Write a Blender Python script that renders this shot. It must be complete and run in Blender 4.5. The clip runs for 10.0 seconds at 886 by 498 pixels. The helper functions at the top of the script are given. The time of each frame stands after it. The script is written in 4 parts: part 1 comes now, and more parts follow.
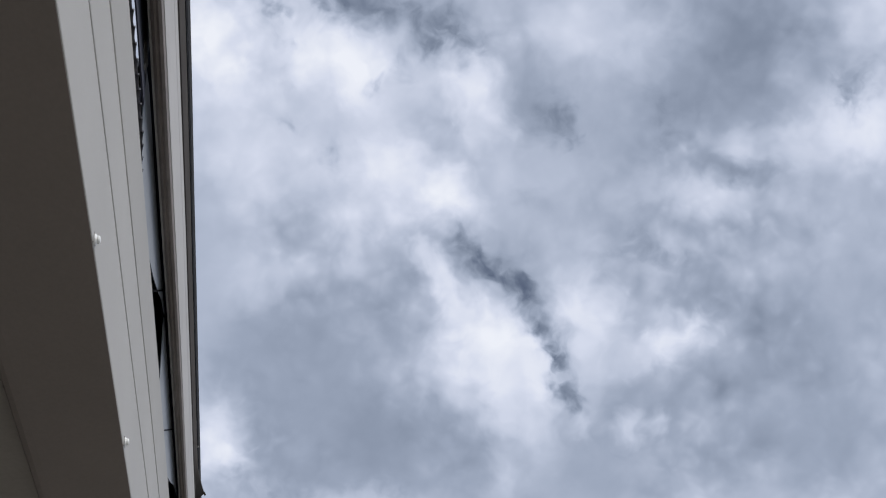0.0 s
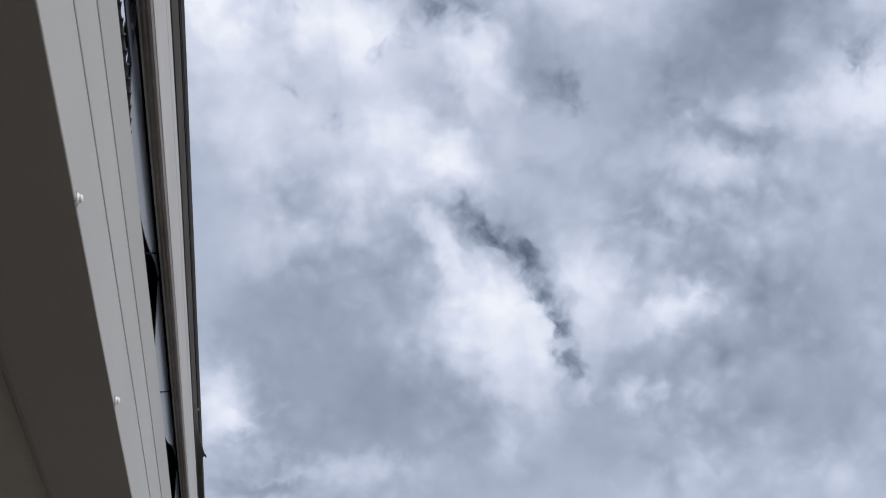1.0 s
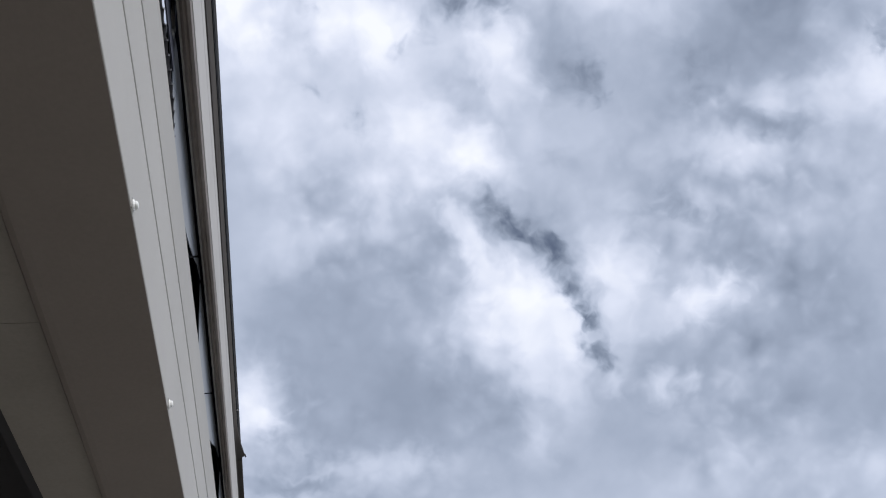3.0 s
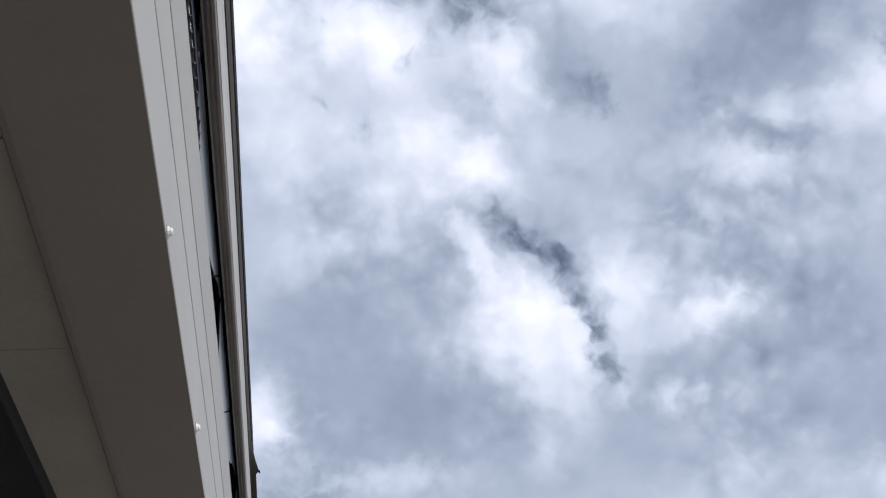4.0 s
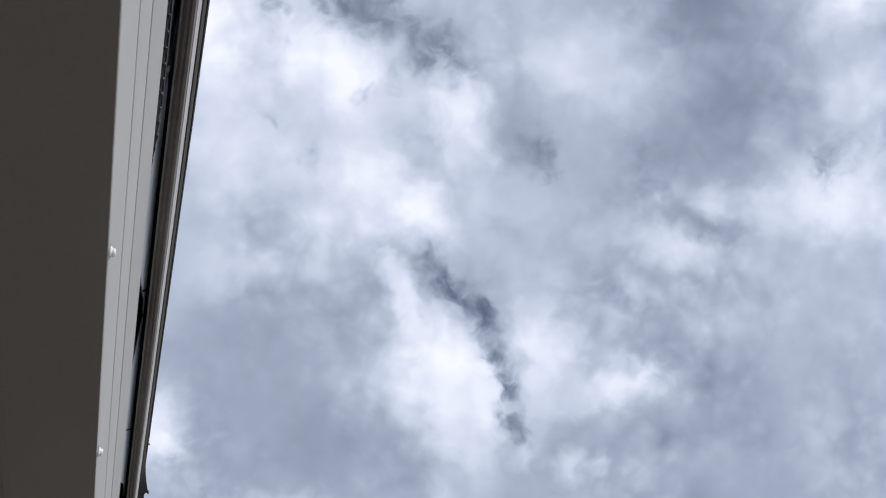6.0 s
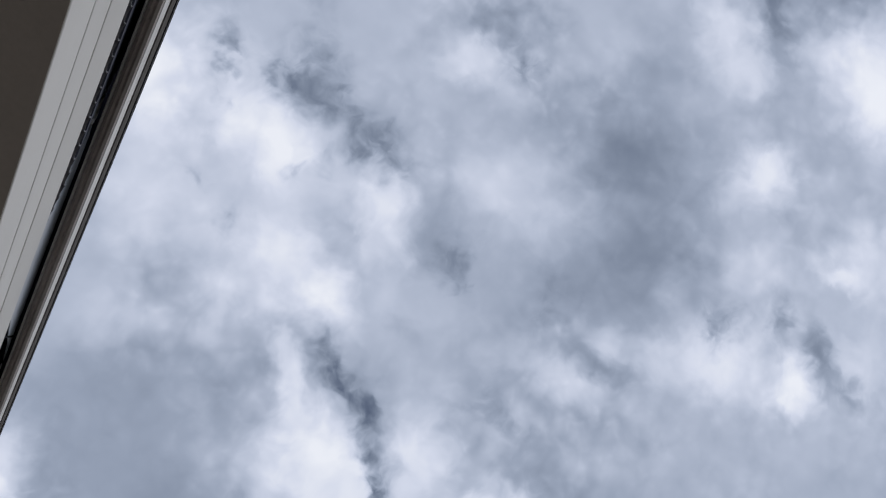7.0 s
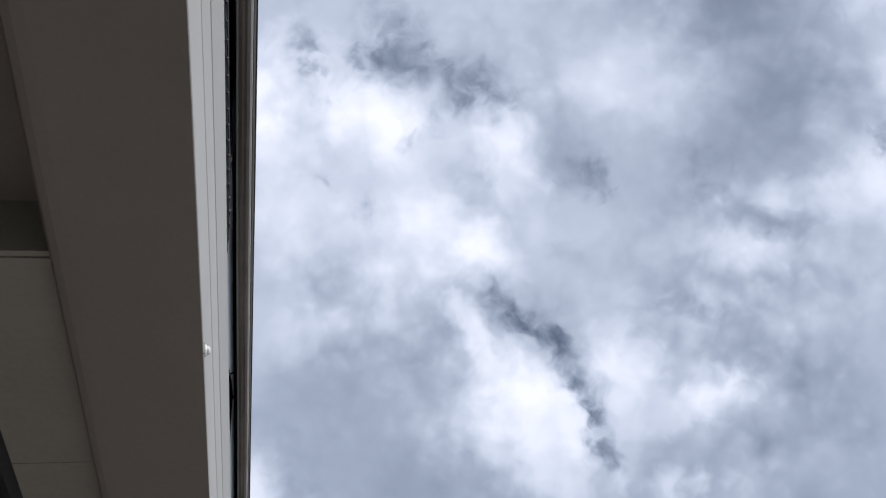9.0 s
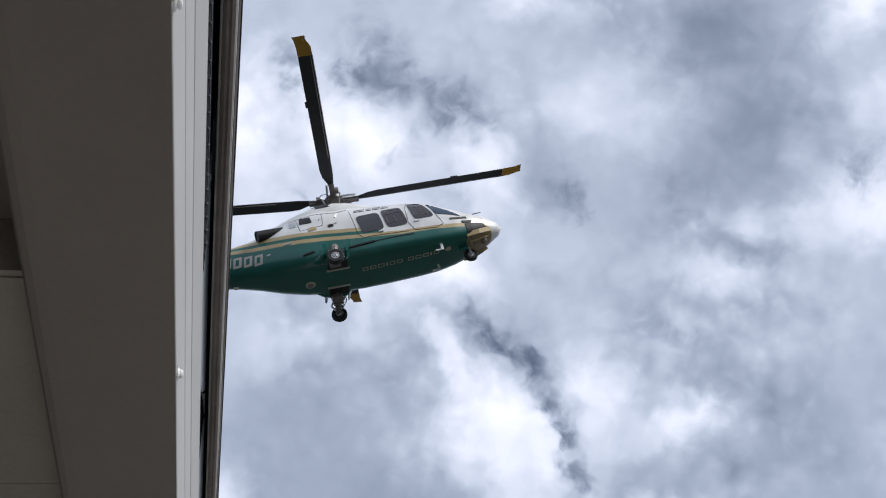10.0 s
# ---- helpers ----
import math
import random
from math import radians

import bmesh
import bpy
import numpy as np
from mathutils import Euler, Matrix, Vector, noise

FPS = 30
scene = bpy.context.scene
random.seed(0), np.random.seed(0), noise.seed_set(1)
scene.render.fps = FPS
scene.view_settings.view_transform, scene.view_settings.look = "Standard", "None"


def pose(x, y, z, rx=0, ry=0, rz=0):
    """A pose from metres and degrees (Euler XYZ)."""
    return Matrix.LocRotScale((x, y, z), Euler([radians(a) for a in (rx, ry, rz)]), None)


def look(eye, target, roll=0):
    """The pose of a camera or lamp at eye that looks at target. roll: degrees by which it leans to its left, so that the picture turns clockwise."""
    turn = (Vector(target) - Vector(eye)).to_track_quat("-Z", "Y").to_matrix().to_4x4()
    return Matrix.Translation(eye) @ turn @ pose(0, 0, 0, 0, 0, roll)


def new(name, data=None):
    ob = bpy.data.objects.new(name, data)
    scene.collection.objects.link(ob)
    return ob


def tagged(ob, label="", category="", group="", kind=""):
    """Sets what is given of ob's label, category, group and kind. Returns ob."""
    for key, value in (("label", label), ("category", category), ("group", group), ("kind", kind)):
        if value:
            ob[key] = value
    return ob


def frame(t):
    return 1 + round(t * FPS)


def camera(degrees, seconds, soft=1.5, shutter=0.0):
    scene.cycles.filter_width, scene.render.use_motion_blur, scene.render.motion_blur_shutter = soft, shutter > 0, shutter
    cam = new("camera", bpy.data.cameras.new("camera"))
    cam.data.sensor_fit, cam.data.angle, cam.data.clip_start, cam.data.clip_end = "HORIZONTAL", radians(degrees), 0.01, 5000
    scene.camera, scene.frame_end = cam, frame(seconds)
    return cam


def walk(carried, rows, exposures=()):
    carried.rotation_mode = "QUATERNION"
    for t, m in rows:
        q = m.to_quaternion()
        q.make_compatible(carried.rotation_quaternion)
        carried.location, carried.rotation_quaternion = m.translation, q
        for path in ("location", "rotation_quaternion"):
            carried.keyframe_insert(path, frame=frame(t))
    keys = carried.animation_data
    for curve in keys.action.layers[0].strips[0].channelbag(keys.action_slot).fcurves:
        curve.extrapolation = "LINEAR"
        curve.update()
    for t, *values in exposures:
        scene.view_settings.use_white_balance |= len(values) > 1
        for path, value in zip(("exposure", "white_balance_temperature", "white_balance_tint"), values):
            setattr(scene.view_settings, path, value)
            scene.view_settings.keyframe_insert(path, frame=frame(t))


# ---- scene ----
cam = camera(57.06, 10.0, 1.15)
walk(cam, [
    (0.0, pose(0.000, 0.000, 1.600, 131.97, 10.78, -11.62)),
    (0.5, pose(0.030, 0.020, 1.572, 130.92, 11.40, -10.64)),
    (1.0, pose(0.061, -0.001, 1.568, 129.68, 10.56, -11.49)),
    (1.5, pose(0.016, 0.024, 1.584, 129.13, 10.07, -11.63)),
    (2.0, pose(0.004, 0.030, 1.596, 128.88, 10.23, -10.78)),
    (2.5, pose(0.009, 0.024, 1.582, 129.26, 10.41, -9.74)),
    (4.0, pose(-0.095, 0.014, 1.655, 130.68, 10.29, -8.66)),
    (4.5, pose(-0.080, 0.028, 1.670, 130.94, 9.42, -9.73)),
    (5.0, pose(-0.110, 0.009, 1.652, 131.42, 8.66, -11.85)),
    (5.5, pose(-0.122, -0.002, 1.671, 131.82, 7.44, -15.18)),
    (6.8, pose(-0.210, -0.054, 1.804, 135.86, 4.33, -27.89)),
    (7.0, pose(-0.153, -0.070, 1.803, 138.04, 3.26, -31.19)),
    (7.5, pose(-0.193, -0.111, 1.824, 142.32, 3.46, -32.88)),
    (8.0, pose(-0.204, -0.120, 1.833, 141.85, 6.23, -23.56)),
    (8.5, pose(-0.251, -0.018, 1.816, 137.92, 7.80, -13.31)),
    (9.0, pose(-0.214, -0.041, 1.788, 136.08, 9.38, -9.69)),
    (9.5, pose(-0.231, -0.051, 1.827, 136.89, 10.07, -9.15)),
    (10.0, pose(-0.219, -0.067, 1.804, 137.02, 9.51, -11.93)),
], [(0.0, 0.0), (1.0, 0.03), (2.5, 0.12), (4.5, 0.25), (5.5, 0.22), (7.0, -0.04), (7.5, -0.10), (8.0, -0.05), (8.5, 0.10), (9.0, 0.22), (10.0, 0.25)])

# ---- sky and sun ----
SUN_FROM = Vector((0.60, -0.52, 0.62)).normalized()
world = bpy.data.worlds.new("overcast_sky")
scene.world = world
world.use_nodes = True
WT = world.node_tree
WT.nodes.clear()


def wl(a, b):
    WT.links.new(a, b)


def wmath(op, a, b=None, c=None):
    n = WT.nodes.new("ShaderNodeMath")
    n.operation = op
    for i, s in enumerate((a, b, c)):
        if s is None:
            continue
        if isinstance(s, (int, float)):
            n.inputs[i].default_value = s
        else:
            wl(s, n.inputs[i])
    return n.outputs[0]


# The sky chart: a flat map of the cloud sheet, laid out round the way of the drift (elevation about 42 degrees).
sky_dir = WT.nodes.new("ShaderNodeTexCoord").outputs["Generated"]
chart_turn = WT.nodes.new("ShaderNodeVectorRotate")
chart_turn.rotation_type = "EULER_XYZ"
chart_turn.invert = True
chart_turn.inputs["Rotation"].default_value = [radians(a) for a in (131.97, 10.78, -11.62)]
wl(sky_dir, chart_turn.inputs["Vector"])
sep = WT.nodes.new("ShaderNodeSeparateXYZ")
wl(chart_turn.outputs[0], sep.inputs[0])
deep = wmath("MAXIMUM", wmath("MULTIPLY", sep.outputs[2], -1.0), 0.22)
com = WT.nodes.new("ShaderNodeCombineXYZ")
FP = 1.4422
wl(wmath("MULTIPLY_ADD", wmath("DIVIDE", sep.outputs[0], deep), FP, 0.784), com.inputs[0])
wl(wmath("MULTIPLY_ADD", wmath("DIVIDE", sep.outputs[1], deep), -FP, 0.441), com.inputs[1])
chart = com.outputs[0]


def fbm(vec, scale, detail, rough, distortion=0.0, offset=0.0):
    n = WT.nodes.new("ShaderNodeTexNoise")
    n.noise_dimensions = "4D"
    n.inputs["W"].default_value = offset
    n.inputs["Scale"].default_value = scale
    n.inputs["Detail"].default_value = detail
    n.inputs["Roughness"].default_value = rough
    n.inputs["Distortion"].default_value = distortion
    wl(vec, n.inputs["Vector"])
    return n


def warped(vec, scale, amount, offset):
    n = fbm(vec, scale, 2.5, 0.5, 0.0, offset)
    a = WT.nodes.new("ShaderNodeVectorMath")
    a.operation = "SUBTRACT"
    wl(n.outputs["Color"], a.inputs[0])
    a.inputs[1].default_value = (0.5, 0.5, 0.5)
    b = WT.nodes.new("ShaderNodeVectorMath")
    b.operation = "MULTIPLY_ADD"
    wl(a.outputs[0], b.inputs[0])
    b.inputs[1].default_value = (amount, amount, 0)
    wl(vec, b.inputs[2])
    return b.outputs[0]


bank_map = warped(warped(warped(chart, 5.0, 0.05, 3.1), 13.0, 0.080, 5.2), 34.0, 0.055, 8.4)
cover = wmath("MULTIPLY_ADD", fbm(chart, 2.2, 3.0, 0.5, 0.0, 7.7).outputs[0], 0.12, 0.634)
gaps = wmath("MULTIPLY", 0.0, 0.0)


def puff(x, y, rx, ry, turn, amount):
    """One bank of the cloud sheet (amount above 0: thick and bright) or a thin place in it (below 0)."""
    global cover, gaps
    m = WT.nodes.new("ShaderNodeMapping")
    m.vector_type = "TEXTURE"
    m.inputs["Location"].default_value = (x / 1000, y / 1000, 0)
    m.inputs["Rotation"].default_value = (0, 0, radians(turn))
    wide = 480 if amount > 0 else 540
    m.inputs["Scale"].default_value = (rx / wide, ry / wide, 1)
    wl(bank_map, m.inputs["Vector"])
    g = WT.nodes.new("ShaderNodeTexGradient")
    g.gradient_type = "SPHERICAL"
    wl(m.outputs[0], g.inputs["Vector"])
    e = WT.nodes.new("ShaderNodeMapRange")
    e.interpolation_type = "SMOOTHSTEP"
    e.inputs["From Max"].default_value = 1.0
    e.inputs["To Max"].default_value = amount * (0.68 if amount > 0 else 0.85)
    wl(g.outputs["Fac"], e.inputs["Value"])
    if amount < 0 and max(rx, ry) < 63:
        gaps = wmath("ADD", e.outputs[0], gaps)
    else:
        cover = wmath("ADD", e.outputs[0], cover)


def billow(scale, warp, offset, soft):
    """Rounded cauliflower heads: soft cells, brightest in their middles."""
    v = WT.nodes.new("ShaderNodeTexVoronoi")
    v.feature = "SMOOTH_F1"
    v.voronoi_dimensions = "3D"
    v.inputs["Scale"].default_value = scale
    v.inputs["Smoothness"].default_value = soft
    v.inputs["Detail"].default_value = 1.0
    v.inputs["Roughness"].default_value = 0.45
    wl(warped(chart, scale * 0.7, warp, offset), v.inputs["Vector"])
    return wmath("SUBTRACT", 0.62, v.outputs["Distance"])


# bright banks
puff(410, 45, 100, 85, 0, 0.40)
puff(430, 250, 110, 60, 15, 0.22)
puff(597, 112, 80, 75, 20, 0.40)
puff(630, 125, 40, 45, 0, 0.16)
puff(675, 165, 50, 40, 40, 0.20)
puff(819, 162, 80, 48, 30, 0.30)
puff(850, 265, 75, 95, 0, 0.12)
puff(700, 300, 78, 66, 40, 0.36)
puff(795, 353, 48, 36, 35, 0.30)
puff(627, 400, 45, 34, 0, 0.20)
puff(771, 494, 24, 55, -22, 0.42)
puff(837, 575, 66, 60, 30, 0.27)
puff(892, 606, 78, 46, 20, 0.33)
puff(837, 665, 110, 70, 10, 0.26)
puff(886, 700, 22, 42, 0, 0.16)
puff(376, 780, 42, 66, 10, 0.42)
puff(424, 806, 26, 18, 0, 0.20)
puff(1042, 578, 44, 78, -12, 0.34)
puff(966, 662, 34, 42, 0, 0.30)
puff(930, 745, 45, 60, 0, 0.20)
puff(1178, 602, 66, 38, -25, 0.30)
puff(1112, 757, 22, 18, -30, 0.26)
puff(1163, 757, 17, 17, 0, 0.26)
puff(1028, 742, 20, 26, 0, 0.18)
puff(1537, 222, 66, 60, 0, 0.36)
puff(1280, 353, 140, 28, 5, 0.18)
puff(1430, 240, 90, 46, -20, 0.16)
puff(1200, 305, 40, 28, 0, 0.12)
puff(1015, 60, 120, 66, 0, 0.10)
puff(1525, 36, 70, 54, 0, 0.12)
puff(480, 480, 60, 40, 0, 0.12)
puff(950, 420, 90, 40, 0, 0.06)
puff(1000, 300, 60, 40, 30, 0.06)
# thin places and grey undersides
puff(640, 22, 84, 36, 8, -0.26)
puff(790, 60, 60, 40, 30, -0.28)
puff(592, 10, 22, 26, 0, -0.20)
puff(492, 20, 11, 46, -18, -0.28)
puff(515, 150, 12, 30, 0, -0.14)
puff(518, 222, 26, 10, 25, -0.20)
puff(580, 275, 20, 16, 30, -0.18)
puff(855, 118, 36, 34, 30, -0.20)
puff(940, 175, 44, 95, -10, -0.14)
puff(836, 434, 26, 20, 30, -0.34)
puff(868, 474, 48, 22, 28, -0.46)
puff(904, 492, 28, 16, 20, -0.26)
puff(926, 532, 24, 36, -25, -0.44)
puff(952, 580, 18, 30, -30, -0.38)
puff(984, 626, 22, 20, 20, -0.34)
puff(960, 598, 20, 34, -25, -0.48)
puff(986, 644, 22, 26, -20, -0.42)
puff(1003, 670, 21, 38, -6, -0.42)
puff(1004, 708, 26, 14, 0, -0.22)
puff(986, 210, 26, 42, 0, -0.20)
puff(1016, 252, 13, 21, 30, -0.26)
puff(1507, 188, 25, 24, 30, -0.26)
puff(1178, 458, 34, 18, 0, -0.24)
puff(1310, 293, 66, 24, 0, -0.10)
puff(1220, 180, 200, 76, 0, -0.13)
puff(1370, 48, 120, 80, 0, -0.09)
puff(670, 770, 230, 140, 8, -0.20)
puff(640, 560, 120, 90, 0, -0.05)
puff(480, 600, 110, 60, 0, -0.10)
puff(1260, 790, 260, 100, -8, -0.09)
puff(1440, 560, 200, 110, 10, -0.05)
puff(460, 860, 60, 40, 0, -0.14)
# the sheet further up
puff(901, -169, 57, 33, -23, 0.30)
puff(449, -217, 57, 31, -25, 0.26)
puff(1361, -441, 48, 79, -8, 0.34)
puff(1443, -343, 40, 38, -23, 0.30)
puff(1658, -435, 80, 72, -23, 0.44)
puff(1763, -407, 73, 104, -22, 0.34)
puff(1518, -176, 54, 32, -21, 0.34)
puff(1518, -121, 67, 36, -21, 0.20)
puff(1815, -75, 70, 62, -20, 0.30)
puff(1703, -26, 57, 22, 0, 0.24)
puff(1683, 219, 40, 43, -18, 0.44)
puff(1830, 121, 62, 68, -19, 0.18)
puff(1269, 286, 129, 40, -19, 0.10)
puff(626, -22, 58, 60, -13, -0.34)
puff(706, 16, 51, 25, -2, -0.24)
puff(778, 52, 34, 38, -22, -0.24)
puff(570, 15, 21, 19, -23, -0.24)
puff(675, 151, 12, 11, -21, -0.24)
puff(476, -26, 23, 47, -23, -0.20)
puff(604, -230, 31, 86, -9, -0.18)
puff(929, -272, 86, 39, -19, -0.22)
puff(989, -200, 42, 57, -23, -0.22)
puff(1466, -615, 174, 103, -24, -0.26)
puff(1461, -481, 23, 92, -23, -0.20)
puff(1256, -129, 123, 118, -22, -0.16)
puff(1260, -314, 73, 59, -23, -0.08)
puff(1514, 158, 41, 44, -49, -0.28)
puff(1625, 112, 29, 44, -19, -0.26)
puff(1726, 157, 26, 65, -34, -0.34)
puff(1810, 196, 39, 29, 11, -0.24)
puff(1308, 38, 125, 108, -20, -0.14)
puff(1080, 30, 200, 90, 0, 0.10)
puff(560, 330, 140, 70, 10, 0.12)
puff(400, 160, 80, 60, 0, 0.10)
puff(1340, 580, 330, 200, 0, -0.07)
puff(1150, 330, 130, 100, 0, -0.08)
puff(1760, 60, 170, 170, 0, 0.09)
# smaller lumps, tears and grey folds
puff(372, 60, 62, 70, 0, 0.26)
puff(620, 110, 46, 40, 10, 0.04)
puff(880, 482, 72, 42, 30, -0.15)
puff(955, 585, 64, 40, 55, -0.14)
puff(1000, 668, 30, 64, 0, -0.15)
puff(1186, 602, 58, 26, -25, 0.22)
puff(1216, 568, 40, 13, -45, 0.16)
puff(1050, 556, 34, 44, 0, 0.14)
puff(1300, 300, 70, 24, 0, -0.10)
puff(885, 850, 28, 46, 0, 0.16)
puff(1170, 822, 60, 28, 0, 0.10)
puff(1340, 820, 44, 24, 0, 0.08)
puff(708, 112, 14, 22, -30, -0.20)
puff(680, 160, 16, 10, 0, -0.18)
puff(505, 62, 20, 48, -18, -0.14)
puff(790, 215, 26, 64, -8, -0.12)
puff(545, 330, 66, 70, 0, -0.06)
puff(1170, 230, 22, 60, -15, -0.10)
puff(945, 352, 34, 16, 10, -0.07)
puff(903, 518, 22, 16, 20, 0.20)
puff(948, 606, 28, 10, -20, 0.20)
puff(868, 440, 20, 14, 0, 0.10)
puff(1000, 545, 30, 26, 0, 0.14)
puff(462, 705, 64, 30, 0, -0.07)
puff(600, 905, 110, 24, -5, 0.17)
puff(690, 893, 30, 22, 0, 0.12)
puff(455, 932, 66, 16, 0, -0.22)
puff(410, 790, 22, 30, 0, 0.12)
puff(490, 770, 14, 10, 0, 0.10)
puff(1110, 435, 30, 26, 30, -0.12)
puff(440, 330, 70, 50, 0, 0.06)
puff(1251, -68, 98, 139, -22, -0.08)
puff(1010, -187, 33, 25, -22, -0.16)
puff(915, -258, 49, 21, -22, -0.12)
puff(479, -28, 21, 49, -22, -0.16)
puff(1684, 218, 49, 38, -22, 0.22)
puff(832, 144, 33, 28, -22, 0.14)
puff(1733, -365, 49, 38, -22, 0.16)
puff(1711, -19, 33, 16, -22, 0.14)
puff(1530, -155, 36, 38, -22, 0.12)
puff(691, 275, 41, 37, -22, 0.12)
puff(794, 352, 41, 26, -22, 0.06)
puff(614, 109, 36, 41, -22, 0.02)
puff(992, 193, 28, 25, -22, -0.14)
puff(1616, -627, 90, 41, -22, -0.12)
puff(586, 294, 16, 26, -22, -0.12)
puff(1326, 288, 41, 21, -22, -0.10)
puff(1142, 434, 26, 43, -22, -0.10)
puff(388, 92, 33, 66, -22, 0.14)
puff(1451, -524, 30, 66, -22, -0.10)
puff(1197, 204, 49, 38, -22, -0.07)


# small gaps are torn by wisps, banks broken into heads
wisps = fbm(warped(chart, 22.0, 0.05, 4.4), 22.0, 3.5, 0.52, 0.3, 3.3).outputs[0]
torn = wmath("MAXIMUM", wmath("MULTIPLY_ADD", wisps, 6.5, -2.35), 0.05)
cover = wmath("ADD", cover, wmath("MULTIPLY", wmath("MULTIPLY", gaps, 0.52), torn))
fine = fbm(warped(chart, 9.0, 0.05, 1.3), 6.0, 5.0, 0.48, 0.0, 4.2).outputs[0]
cover = wmath("MULTIPLY_ADD", wmath("SUBTRACT", fine, 0.5), 0.20, cover)
patchy = wmath("MAXIMUM", wmath("MULTIPLY_ADD", fbm(chart, 3.5, 2.0, 0.5, 0.0, 6.3).outputs[0], 2.6, -0.85), 0.15)
heads = wmath("MULTIPLY_ADD", billow(26.0, 0.06, 2.9, 0.75), 0.5, billow(11.0, 0.14, 6.6, 1.0))
cover = wmath("MULTIPLY_ADD", wmath("MULTIPLY", heads, patchy), 0.33, cover)
curl = fbm(warped(chart, 16.0, 0.04, 2.6), 14.0, 3.5, 0.5, 0.3, 9.1).outputs[0]
cover = wmath("MULTIPLY_ADD", wmath("MULTIPLY", wmath("SUBTRACT", curl, 0.5), patchy), 0.22, cover)
cover = wmath("ADD", wmath("MINIMUM", cover, 0.76), wmath("MULTIPLY", wmath("MAXIMUM", wmath("SUBTRACT", cover, 0.76), 0.0), 0.66))
ramp = WT.nodes.new("ShaderNodeValToRGB")
wl(cover, ramp.inputs[0])
stops = ramp.color_ramp
stops.elements[0].position, stops.elements[0].color = 0.08, (0.090, 0.115, 0.180, 1)
stops.elements[1].position, stops.elements[1].color = 1.0, (0.90, 0.925, 1.0, 1)
for at, col in ((0.28, (0.150, 0.184, 0.260, 1)), (0.46, (0.235, 0.278, 0.368, 1)), (0.60, (0.345, 0.398, 0.511, 1)), (0.75, (0.51, 0.565, 0.697, 1)), (0.87, (0.70, 0.745, 0.880, 1))):
    stops.elements.new(at).color = col
clear = WT.nodes.new("ShaderNodeTexSky")
clear.sky_type = "NISHITA"
clear.sun_disc = False
clear.sun_elevation = math.asin(SUN_FROM.z)
clear.sun_rotation = math.atan2(SUN_FROM.x, SUN_FROM.y)
dim = WT.nodes.new("ShaderNodeVectorMath")
dim.operation = "SCALE"
wl(clear.outputs[0], dim.inputs[0])
dim.inputs["Scale"].default_value = 0.08
blend = WT.nodes.new("ShaderNodeMix")
blend.data_type = "RGBA"
blend.inputs[0].default_value = 0.93
wl(dim.outputs[0], blend.inputs[6])
wl(ramp.outputs[0], blend.inputs[7])
bg = WT.nodes.new("ShaderNodeBackground")
wl(blend.outputs[2], bg.inputs["Color"])
bg.inputs["Strength"].default_value = 1.0
wl(bg.outputs[0], WT.nodes.new("ShaderNodeOutputWorld").inputs["Surface"])

sun_data = bpy.data.lights.new("sun", "SUN")
sun_data.energy, sun_data.angle, sun_data.color = 2.3, radians(20), (1.0, 0.97, 0.93)
sun = new("sun", sun_data)
sun.matrix_world = look(SUN_FROM * 50, (0, 0, 0))

# ---- materials ----
def mat(name, base, rough=0.6, metal=0.0, vary=0.12, grain=40.0, stain=1.5, bump=0.15, tint=(1, 1, 1), spec=0.5):
    """A painted or plain surface with fine grain and broad wear, in object space at true size."""
    m = bpy.data.materials.new(name)
    m.use_nodes = True
    nt = m.node_tree
    b = nt.nodes["Principled BSDF"]
    b.inputs["Roughness"].default_value = rough
    b.inputs["Metallic"].default_value = metal
    b.inputs["Specular IOR Level"].default_value = spec
    co = nt.nodes.new("ShaderNodeTexCoord").outputs["Object"]
    fine_n = nt.nodes.new("ShaderNodeTexNoise")
    fine_n.inputs["Scale"].default_value = grain
    fine_n.inputs["Detail"].default_value = 5
    broad = nt.nodes.new("ShaderNodeTexNoise")
    broad.inputs["Scale"].default_value = stain
    broad.inputs["Detail"].default_value = 6
    broad.inputs["Roughness"].default_value = 0.65
    nt.links.new(co, fine_n.inputs["Vector"])
    nt.links.new(co, broad.inputs["Vector"])
    add = nt.nodes.new("ShaderNodeMath")
    add.operation = "MULTIPLY_ADD"
    nt.links.new(fine_n.outputs[0], add.inputs[0])
    add.inputs[1].default_value = 0.35
    nt.links.new(broad.outputs[0], add.inputs[2])
    rmp = nt.nodes.new("ShaderNodeValToRGB")
    nt.links.new(add.outputs[0], rmp.inputs[0])
    e = rmp.color_ramp.elements
    e[0].position, e[1].position = 0.45, 0.95
    e[0].color = (*[c * (1 - vary) * w for c, w in zip(base, tint)], 1)
    e[1].color = (*[min(c * (1 + vary), 1.0) for c in base], 1)
    nt.links.new(rmp.outputs[0], b.inputs["Base Color"])
    if bump:
        bp = nt.nodes.new("ShaderNodeBump")
        bp.inputs["Strength"].default_value = bump
        bp.inputs["Distance"].default_value = 0.004
        nt.links.new(fine_n.outputs[0], bp.inputs["Height"])
        nt.links.new(bp.outputs[0], b.inputs["Normal"])
    return m


